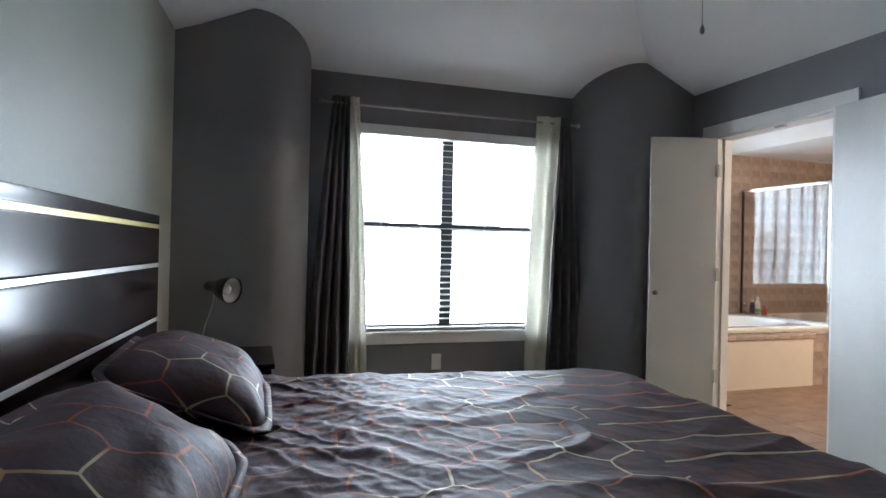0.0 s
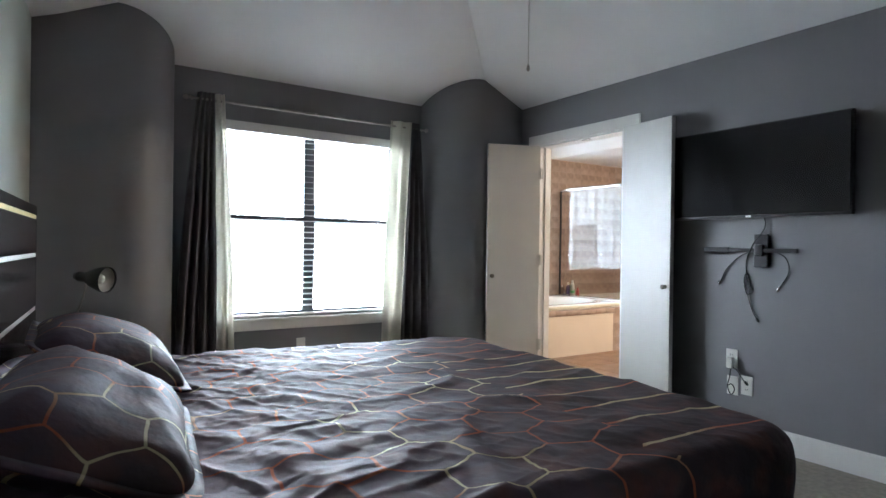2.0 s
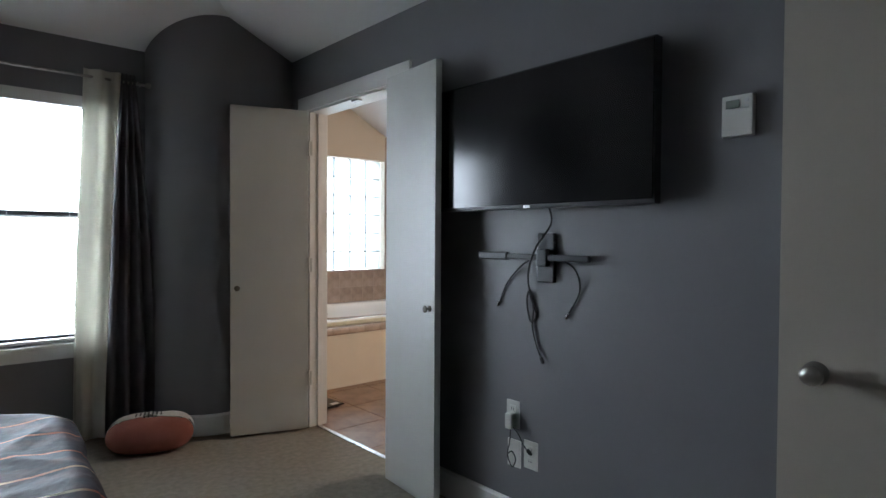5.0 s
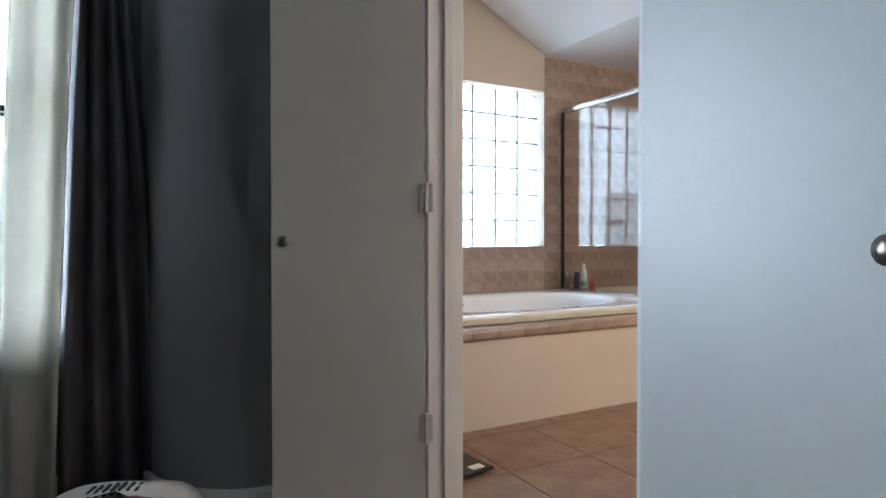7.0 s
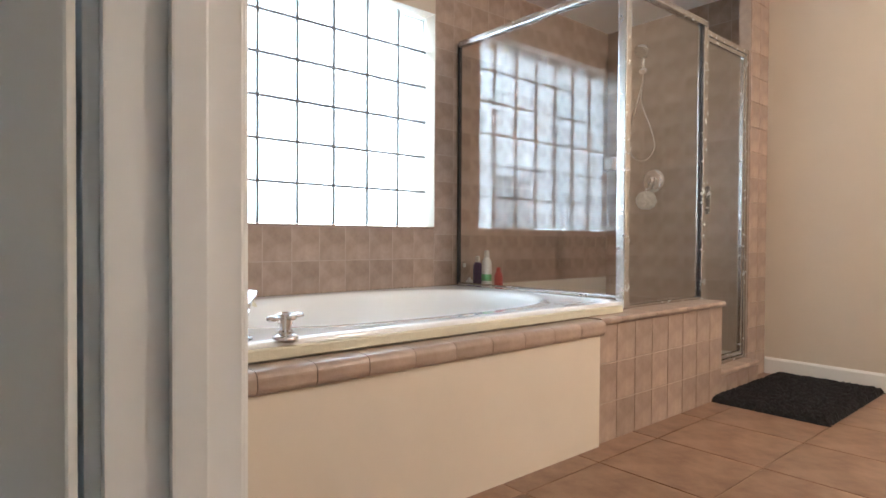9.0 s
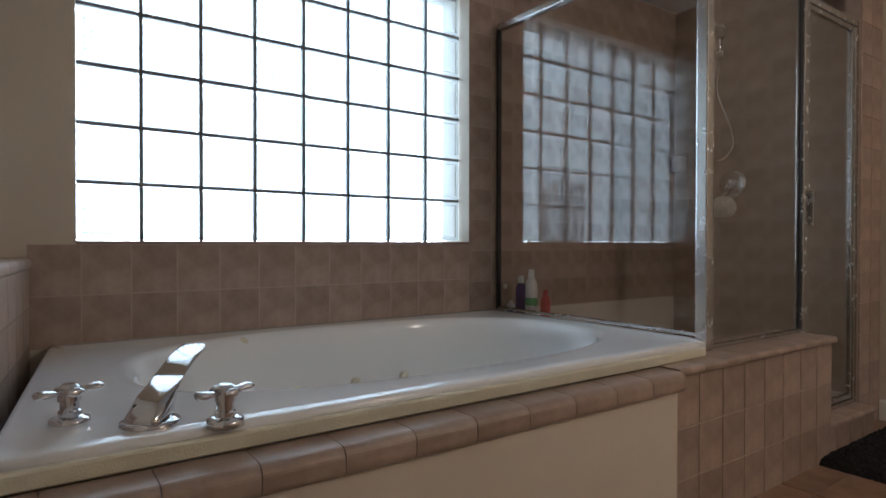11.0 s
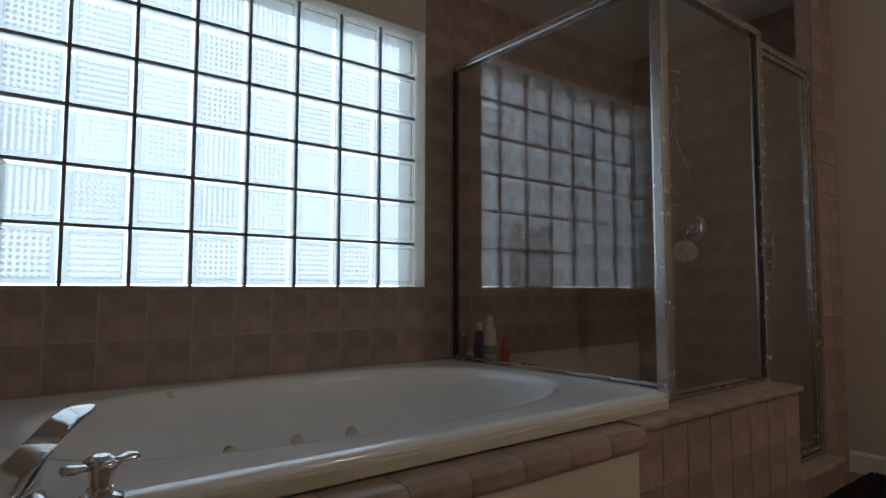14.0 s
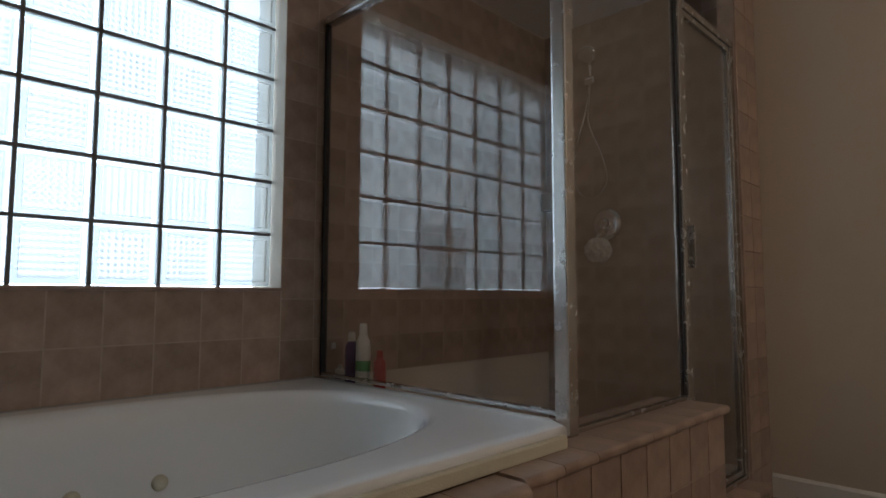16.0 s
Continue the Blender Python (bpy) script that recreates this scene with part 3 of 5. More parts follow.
for d, s in ((d1, 1),):
    for z in (0.335, 1.062, 1.805):
        butt_hinge(d, z, s)
frame_d = thing("door_frame", (XT, 3.2, 0), "off-white painted casing round the bathroom doorway", "door frame", "", "structure")
part("head_casing", box_bm(XT - 0.018, XT, 2.60, 3.785, DOORZ - 0.005, 2.145, 0.005), M_TRIM, frame_d)
part("side_casing", box_bm(XT - 0.018, XT, DOOR1 - 0.005, 3.755, 0, DOORZ - 0.006, 0.005), M_TRIM, frame_d)
part("side_casing", box_bm(XT - 0.085, XT, 2.645, DOOR0 + 0.005, 0, DOORZ - 0.006, 0.004), M_TRIM, frame_d)
part("jamb", box_bm(XT - 0.004, BX0 + 0.004, DOOR1 - 0.022, DOOR1, 0, DOORZ, 0.003), M_TRIM, frame_d)
part("jamb", box_bm(XT - 0.004, BX0 + 0.004, DOOR0, DOOR0 + 0.022, 0, DOORZ, 0.003), M_TRIM, frame_d)
part("head_jamb", box_bm(XT - 0.004, BX0 + 0.004, DOOR0 + 0.022, DOOR1 - 0.022, DOORZ - 0.02, DOORZ, 0.003), M_TRIM, frame_d)
part("side_casing", box_bm(BX0, BX0 + 0.016, DOOR1 - 0.005, 3.745, 0, DOORZ + 0.06, 0.004), M_TRIM, frame_d)
part("stop", box_bm(XT + 0.05, XT + 0.085, DOOR1 - 0.034, DOOR1 - 0.022, 0, DOORZ - 0.02, 0.003), M_TRIM, frame_d)
part("threshold", box_bm(XT + 0.045, XT + 0.075, DOOR0 + 0.022, DOOR1 - 0.022, -0.004, 0.006, 0.003), M_ALU, frame_d)
part("ball_catch", box_bm(XT + 0.0, XT + 0.03, 3.10, 3.17, DOORZ - 0.032, DOORZ - 0.0205, 0.003), M_NICKEL, frame_d, "small brass roller catch")

# door on the television wall, standing a little proud of it
d3 = leaf("door_3", (3.395, 0.01), (3.345, 0.835), 0.012, 2.05, 0.938, "cream flush door standing open against the wall", 0.04, M_DOOR3)
for ch in list(d3.children):
    if ch.name.startswith("door_knob"):
        bpy.data.objects.remove(ch)
for s in (1,):
    w3 = 0.827
    kb = part("door_knob", tube_bm([(w3 - 0.09, 0.02, 0.888), (w3 - 0.09, 0.026, 0.888), (w3 - 0.09, 0.028, 0.888), (w3 - 0.09, 0.048, 0.888), (w3 - 0.09, 0.054, 0.888), (w3 - 0.09, 0.066, 0.888), (w3 - 0.09, 0.078, 0.888), (w3 - 0.09, 0.083, 0.888)],
         [0.032, 0.032, 0.014, 0.013, 0.024, 0.029, 0.024, 0.010], 20), M_NICKEL, None, "round satin nickel door knob", True)
    kb.parent = d3


# ---- television wall ----
def television():
    tv = thing("television", (3.38, 1.75, 1.36), "flat black television hung on the grey wall", "television")
    part("cabinet", box_bm(3.335, 3.375, 1.212, 2.265, 1.358, 1.905, 0.006), M_BLACK, tv)
    part("screen", box_bm(3.3315, 3.335, 1.220, 2.257, 1.374, 1.897), M_SCREEN, tv, "dark switched-off screen")
    part("badge", box_bm(3.329, 3.3345, 1.735, 1.765, 1.360, 1.371, 0.001), M_STRIP, tv)
    part("rear_housing", box_bm(3.375, 3.40, 1.40, 2.1, 1.42, 1.8, 0.01), M_BLACK, tv)
    part("wall_bracket", box_bm(3.40, XT, 1.6, 1.9, 1.52, 1.74, 0.004), M_BLACK, tv)


television()
mt_ = thing("wall_mount", (XT - 0.02, 1.715, 1.16), "black wall bracket with a bare arm bar", "wall mount")
part("plate", box_bm(XT - 0.022, XT, 1.675, 1.755, 1.065, 1.262, 0.006), M_BLACK, mt_)
part("hub", box_bm(XT - 0.05, XT - 0.0225, 1.69, 1.74, 1.13, 1.20, 0.008), M_BLACK, mt_)
part("arm", box_bm(XT - 0.045, XT - 0.023, 1.50, 1.689, 1.152, 1.178, 0.008), M_BLACK, mt_)
part("arm", box_bm(XT - 0.045, XT - 0.023, 1.741, 1.90, 1.155, 1.178, 0.006), M_BLACK, mt_)
part("grip", box_bm(XT - 0.05, XT - 0.02, 1.90, 2.065, 1.15, 1.184, 0.014, 3), M_BLACK, mt_)


def cable(name, pts, r, label, plug=None):
    c = thing(name, pts[0], label, "cable", "cables under the television")
    part("cord", tube_bm(smooth_line(pts, 8), r, 7), M_BLACK, c, "", True)
    if plug:
        a, b2 = Vector(pts[-1]), Vector(pts[-2])
        dd = (a - b2).normalized()
        part("plug", tube_bm([a - dd * 0.004, a, a + dd * 0.018, a + dd * 0.026], [r, 0.008, 0.008, 0.005], 8), plug, c)
    return c


xw = XT - 0.008
cable("power_cable", [(3.39, 1.69, 1.38), (xw, 1.70, 1.30), (xw - 0.035, 1.75, 1.20), (xw - 0.03, 1.79, 1.10), (xw, 1.80, 1.00), (xw, 1.77, 0.93), (xw, 1.80, 0.90), (xw, 1.82, 0.98), (xw - 0.006, 1.80, 1.03), (xw, 1.785, 0.95), (xw, 1.79, 0.88), (xw, 1.765, 0.80), (xw - 0.01, 1.735, 0.76)], 0.004, "black power cable dangling from the bracket", M_BLACK)
cable("video_cable", [(xw - 0.03, 1.75, 1.165), (xw - 0.01, 1.84, 1.13), (xw, 1.93, 1.05), (xw, 1.97, 0.97)], 0.004, "black video cable hanging from the bracket", M_ALU)
cable("video_cable", [(xw - 0.03, 1.62, 1.16), (xw - 0.02, 1.565, 1.12), (xw, 1.56, 1.04), (xw, 1.61, 0.95)], 0.004, "black video cable hanging from the bracket", M_ALU)


def outlet(y, z, label, holes=True):
    o = thing("wall_outlet", (XT, y, z), label, "outlet", "wall plates")
    part("plate", box_bm(XT - 0.006, XT, y - 0.036, y + 0.036, z - 0.058, z + 0.058, 0.003), M_WHITEP, o)
    if holes:
        for dz in (-0.024, 0.024):
            s = part("socket", box_bm(XT - 0.009, XT - 0.006, y - 0.016, y + 0.016, z + dz - 0.014, z + dz + 0.014, 0.003), M_WHITEP, o)
            for dy in (-0.006, 0.006):
                part("slot", box_bm(XT - 0.0096, XT - 0.0088, y + dy - 0.0012, y + dy + 0.0012, z + dz - 0.005, z + dz + 0.005), M_BLACK, s)
    return o


outlet(1.893, 0.495, "white wall plate with a plugged-in adapter")
outlet(1.885, 0.33, "blank white wall plate", False)
outlet(1.795, 0.345, "white double socket with a black plug")
ad = thing("power_adapter", (XT - 0.03, 1.89, 0.47), "small white plug-in adapter", "adapter")
part("body", box_bm(XT - 0.045, XT - 0.009, 1.87, 1.905, 0.44, 0.505, 0.008), M_WHITEP, ad)
cable("adapter_cable", [(xw - 0.02, 1.885, 0.44), (xw - 0.015, 1.895, 0.38), (xw - 0.01, 1.91, 0.32), (xw - 0.01, 1.885, 0.275), (xw - 0.01, 1.865, 0.31), (xw - 0.01, 1.885, 0.34), (xw - 0.01, 1.91, 0.325)], 0.003, "thin black cord looped under the adapter")
cable("plug_cable", [(xw - 0.02, 1.875, 0.45), (xw - 0.025, 1.84, 0.43), (xw - 0.025, 1.805, 0.385), (xw - 0.015, 1.797, 0.37)], 0.003, "thin black cord into the socket", M_BLACK)
o2 = thing("wall_outlet", (1.54, YW, 0.37), "white double socket under the window", "outlet", "wall plates")
part("plate", box_bm(1.505, 1.577, YW - 0.006, YW, 0.315, 0.43, 0.003), M_WHITEP, o2)
for dz in (-0.024, 0.024):
    part("socket", box_bm(1.525, 1.557, YW - 0.009, YW - 0.006, 0.3725 + dz - 0.014, 0.3725 + dz + 0.014, 0.003), M_WHITEP, o2)
th = thing("thermostat", (XT, 0.987, 1.62), "white wall thermostat with a grey display", "thermostat")
part("body", box_bm(XT - 0.028, XT, 0.942, 1.032, 1.555, 1.680, 0.006), M_WHITEP, th)
part("display", box_bm(XT - 0.0295, XT - 0.028, 0.979, 1.019, 1.640, 1.665), mat("lcd_grey", (0.30, 0.32, 0.29), 0.3, var=0.1), th)
for k in range(2):
    part("button", box_bm(XT - 0.031, XT - 0.028, 0.952, 0.965, 1.637 + 0.018 * k, 1.647 + 0.018 * k, 0.002), M_STRIP, th)

# ---- bed ----
BX, BY0, BY1, BTOP = 1.97, 0.80, 2.84, 0.652


def bed():
    hb = thing("headboard", (-0.15, 1.69, 0), "dark espresso headboard with bright metal inlays", "headboard")
    y0, y1 = 0.34, 3.09
    zs = [0.05, 0.858, 1.098, 1.268, 1.318]
    for k in range(4):
        g0, g1 = zs[k] + (0.009 if k else 0), zs[k + 1] - 0.009 * (k < 3)
        part("panel", box_bm(-0.19, -0.152, y0, y1, g0, g1, 0.006), M_WOOD, hb)
    for k, z in enumerate(zs[1:4]):
        part("inlay", box_bm(-0.188, -0.154, y0 + 0.01, y1 - 0.012, z - 0.0085, z + 0.0085, 0.001), M_GOLD if k == 2 else M_STRIP, hb, "brass inlay strip" if k == 2 else "bright metal inlay strip")
    part("back", box_bm(XB + 0.002, -0.191, y0 + 0.02, y1 - 0.02, 0.0, 1.29, 0.004), M_WOOD, hb)
    bd = thing("bed", (0.95, 1.7, 0), "king bed base with mattress", "bed")
    part("base", box_bm(-0.095, BX - 0.06, BY0 + 0.07, BY1 - 0.07, 0.08, 0.32, 0.015), M_WOOD, bd)
    part("mattress", box_bm(-0.092, BX - 0.05, BY0 + 0.06, BY1 - 0.06, 0.322, BTOP - 0.05, 0.05, 4), M_WHITEP, bd)
    for x in (0.05, BX - 0.15):
        for y in (BY0 + 0.15, BY1 - 0.15):
            part("leg", box_bm(x, x + 0.07, y - 0.035, y + 0.035, 0, 0.08, 0.004), M_WOOD, bd)

    def fn(u, v):
        """Duvet over three sides: unrolled width, bent down past the edges."""
        s, w = -0.09 + u * 2.50, -0.42 + v * (BY1 - BY0 + 0.84)
        L, W, r = BX + 0.09, BY1 - BY0, 0.07
        def bend(t, lim):
            if t <= lim - r:
                return t, 0.0
            a = (t - (lim - r)) / r
            if a < math.pi / 2:
                return lim - r + r * math.sin(a), r * (1 - math.cos(a))
            return lim, r + (t - (lim - r) - r * math.pi / 2)
        rc = 0.24
        u0, h = s + 0.09, w - W / 2
        qx, qy = u0 - (L - rc), abs(h) - (W / 2 - rc)
        if qx > 0 and qy > 0:
            hyp = math.hypot(qx, qy)
            d, ex, ey = hyp - rc, qx / hyp, qy / hyp
        elif qx > qy:
            d, ex, ey = qx - rc, 1.0, 0.0
        else:
            d, ex, ey = qy - rc, 0.0, 1.0
        nd, drop = bend(d + 1.0, 1.0)
        px, hy = u0 + ex * (nd - 1.0 - d), abs(h) + ey * (nd - 1.0 - d)
        dx, dy = drop * ex, drop * ey
        x, y = px - 0.09, BY0 + W / 2 + math.copysign(hy, h)
        q = Vector((s, w, 0))
        fl = 1 - min(drop / 0.1, 1)
        diag = noise.noise(Vector((s * 2.2 + w * 3.4, (w - s) * 0.9, 1.0)))
        wr = 0.009 * noise.noise(q * 1.5) + 0.010 * (1 - abs(noise.noise(Vector((s * 5.5 + w * 3.0, w * 2.2 - s * 1.0, 3))))) * (1.3 - min(max(s, 0) / 2.0, 0.9)) + 0.004 * noise.noise(q * 6.0) + 0.004 * diag + 0.017 * max(0, 1 - abs(noise.noise(Vector((s * 7.5 + w * 6.0, w * 1.6 - s * 1.2, 13)))) / 0.16) * max(0, 1.15 - s * 0.55) * (0.5 + 0.5 * noise.noise(q * 2.1))
        wr += 0.014 * max(0, 0.22 - abs(noise.noise(Vector((s * 2.4 - w * 0.8, w * 3.2, 8.0))))) / 0.22
        pull = noise.noise(Vector((s * 1.6 + 0.5 * w, w * 9.0 - s * 3.0 + 0.6 * noise.noise(q * 2.3), 21.0)))
        wr += 0.020 * max(0.0, 1 - abs(pull) / 0.22) * max(0.0, 1 - abs(s - 0.55) / 0.75) * (0.55 + 0.45 * noise.noise(q * 1.7 + Vector((4, 0, 0))))
        fine = noise.noise(Vector((s * 9.0 + w * 4.0, w * 13.0 - s * 5.0, 31.0)))
        wr += 0.008 * max(0.0, 1 - abs(fine) / 0.25) * max(0.15, 1 - s / 1.7)
        side = 0.022 * noise.noise(Vector((s * 5, w * 5, 5)))
        if dx > 0.02:
            x += side + 0.05 * min(dx, 0.4)
        if dy > 0.02:
            y += math.copysign(side + 0.04 * min(dy, 0.4), w - W / 2)
        return (x, y, max(BTOP + 0.65 * wr - 0.010 * (0.4 + 0.6 * fl) - drop, 0.06))
    du = thing("duvet", (0.95, 1.7, BTOP), "wrinkled purple-grey duvet printed with pale honeycomb lines", "duvet")
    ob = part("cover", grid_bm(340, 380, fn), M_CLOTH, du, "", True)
    ns = thing("nightstand", (0.1, 3.45, 0), "dark wooden nightstand beside the bed", "nightstand")
    part("top", box_bm(XB + 0.01, 0.36, 3.17, 3.72, 0.595, 0.62, 0.004), M_WOOD, ns)
    part("body", box_bm(XB + 0.02, 0.33, 3.19, 3.70, 0.06, 0.594, 0.004), M_WOOD, ns)
    for k in range(2):
        dr = part("drawer_front", box_bm(0.3305, 0.347, 3.20, 3.69, 0.09 + 0.25 * k, 0.325 + 0.25 * k, 0.003), M_WOOD, ns)
        part("handle", tube_bm([(0.357, 3.38, 0.21 + 0.25 * k), (0.357, 3.51, 0.21 + 0.25 * k)], 0.006, 8), M_NICKEL, dr)
    for y in (3.21, 3.66):
        for x in (XB + 0.04, 0.27):
            part("foot", box_bm(x, x + 0.04, y, y + 0.03, 0, 0.06), M_WOOD, ns)


bed()


def pillow(name, centre, sx, sy, sz, rot, seed, label):
    pl = thing(name, centre, label, "pillow", "bed pillows")

    def fn(u, v):
        a, b2 = u * 2 * math.pi, (v - 0.5) * math.pi
        ca, sa, cb, sb = math.cos(a), math.sin(a), math.cos(b2), math.sin(b2)
        e = 0.42
        x = math.copysign(abs(ca) ** e, ca) * cb ** 0.55 if cb > 1e-6 else 0
        y = math.copysign(abs(sa) ** e, sa) * cb ** 0.55 if cb > 1e-6 else 0
        rr = max(abs(x), abs(y))
        z = sb * (1 - 0.55 * rr ** 3)
        p = Vector((x * sx * (1 - 0.06 * (1 - abs(y)) ), y * sy * (1 - 0.05 * (1 - abs(x))), z * sz))
        w = 0.012 * noise.noise(p * 9 + Vector((seed, 0, 0))) + 0.02 * noise.noise(p * 4 + Vector((0, seed, 0)))
        return p + Vector((w * 0.3, w * 0.3, w))
    b3 = grid_bm(72, 36, fn)
    bmesh.ops.remove_doubles(b3, verts=b3.verts, dist=0.0005)
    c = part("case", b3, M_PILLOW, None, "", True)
    c.parent = pl
    fl = bmesh.new()
    ring = []
    n = 96
    for k in range(n):
        a = 2 * math.pi * k / n
        ca, sa = math.cos(a), math.sin(a)
        x, y = math.copysign(abs(ca) ** 0.3, ca), math.copysign(abs(sa) ** 0.3, sa)
        row = []
        for o in (0.9, 1.0, 1.0 + 0.014 / sx):
            w = 0.005 * math.sin(k * 0.45 + seed) * (o > 1)
            row.append(fl.verts.new((x * sx * o, y * (sy + (o - 1) * sx), w)))
        ring.append(row)
    for k in range(n):
        p, q = ring[k], ring[(k + 1) % n]
        for j in range(2):
            fl.faces.new((p[j], q[j], q[j + 1], p[j + 1]))
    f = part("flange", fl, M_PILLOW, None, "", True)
    f.parent = pl
    f.modifiers.new("thickness", "SOLIDIFY").thickness = 0.006
    pl.matrix_basis = pose(*centre, *rot)
    return pl


pillow("pillow", (0.14, 2.29, 0.760), 0.24, 0.38, 0.105, (0, 22, 4), 1.0, "dark plum pillow with rust and pale honeycomb lines")
pillow("pillow", (0.12, 1.42, 0.755), 0.22, 0.40, 0.11, (0, 24, -3), 5.0, "dark plum pillow printed with honeycomb lines")

# headboard, bed and bedding follow the slanted wall
pivot = Matrix.Translation((-0.152, 3.09, 0))
for ob in bpy.data.objects:
    if ob.parent is None and ob.name.split(".")[0] in ("headboard", "bed", "duvet", "pillow"):
        ob.matrix_basis = pivot @ Matrix.Rotation(-SLANT, 4, "Z") @ pivot.inverted() @ ob.matrix_basis

# clip-on reading lamp
lp = thing("reading_lamp", (0.02, 3.5, 0.62), "black gooseneck reading lamp on the nightstand", "lamp")
part("base", tube_bm([(0.0, 3.5, 0.621), (0.0, 3.5, 0.632), (0.0, 3.5, 0.64)], [0.06, 0.06, 0.012], 20), M_BLACK, lp)
part("gooseneck", tube_bm(smooth_line([(0.0, 3.5, 0.635), (0.01, 3.5, 0.75), (0.04, 3.5, 0.85), (0.055, 3.5, 0.93), (0.05, 3.505, 0.955)], 6), 0.004, 8), M_NICKEL, lp, "thin steel gooseneck", True)
d_ = 1.3 * Vector((0.74, -0.66, -0.10)).normalized()
a_ = Vector((0.03, 3.53, 0.975))
sh = part("shade", tube_bm([a_ - d_ * 0.021, a_ - d_ * 0.02, a_, a_ + d_ * 0.03, a_ + d_ * 0.06, a_ + d_ * 0.10, a_ + d_ * 0.125], [0.001, 0.02, 0.028, 0.028, 0.05, 0.066, 0.069], 24, None, False), M_BLACK, lp, "black cone shade", True)
part("bulb", tube_bm([a_ + d_ * 0.055, a_ + d_ * 0.07, a_ + d_ * 0.085, a_ + d_ * 0.10, a_ + d_ * 0.11], [0.012, 0.02, 0.028, 0.024, 0.006], 16), M_WHITEP, sh, "frosted bulb, switched off", True)
part("reflector", tube_bm([a_ + d_ * 0.118, a_ + d_ * 0.10, a_ + d_ * 0.065], [0.0635, 0.056, 0.024], 24, None, False), M_WHITEP, sh, "bright inner reflector", True)

# fan pull chain
ch = thing("pull_chain", (1.80, 1.976, 2.015), "thin metal pull chain with a small bob", "pull chain")
part("chain", tube_bm([(1.80, 1.976, 2.035), (1.80, 1.976, ceil_z(1.80, 1.976))], 0.0011, 6), M_NICKEL, ch)
part("bob", tube_bm([(1.80, 1.976, 2.040), (1.80, 1.976, 2.030), (1.80, 1.976, 2.020), (1.80, 1.976, 2.010), (1.80, 1.976, 2.005)], [0.002, 0.006, 0.0085, 0.007, 0.002], 10), M_NICKEL, ch)
part("ceiling_cap", tube_bm([(1.80, 1.976, ceil_z(1.80, 1.976) - 0.03), (1.80, 1.976, ceil_z(1.80, 1.976))], [0.012, 0.03], 14), M_TRIM, ch)

# striped cushion on the carpet below the window
def floor_cushion():
    cs = thing("floor_cushion", (2.52, 4.0, 0), "white and brick-red cushion with black stripes", "cushion")
    def fn(u, v):
        a, b2 = u * 2 * math.pi, (v - 0.5) * math.pi
        cb = max(math.cos(b2), 0)
        ca, sa = math.cos(a), math.sin(a)
        return (0.23 * math.copysign(abs(ca) ** 0.6, ca) * cb ** 0.6, 0.17 * math.copysign(abs(sa) ** 0.6, sa) * cb ** 0.6, 0.10 * math.sin(b2) + 0.10 + 0.008 * noise.noise(Vector((u * 7, v * 5, 0))))
    b3 = grid_bm(48, 24, fn)
    b4 = grid_bm(48, 24, fn)
    bmesh.ops.delete(b3, geom=[v for v in b3.verts if v.co.y < -0.045], context="VERTS")
    bmesh.ops.delete(b4, geom=[v for v in b4.verts if v.co.y > -0.035], context="VERTS")
    for b5, m, nm in ((b3, M_WHITEP, "white_cover"), (b4, mat("brick_red_cloth", (0.30, 0.10, 0.07), 0.85, var=0.2, bump=0.3, bscale=200), "red_cover")):
        p = part(nm, b5, m, None, "", True)
        p.parent = cs
    for k in range(7):
        x = -0.085 + 0.022 * k
        p = part("stripe", box_bm(x, x + 0.009, 0.0, 0.055, 0.190 - abs(x) * 0.10, 0.207 - abs(x) * 0.10, 0.002), M_BLACK, None)
        p.parent = cs
    cs.matrix_basis = pose(2.54, 3.90, 0, 0, 0, -20)


floor_cushion()

# ---- tub ----
built = {ob.name for ob in bpy.data.objects}
TX0, TX1, TY0, TY1 = 3.72, 5.618, 4.222, BYN


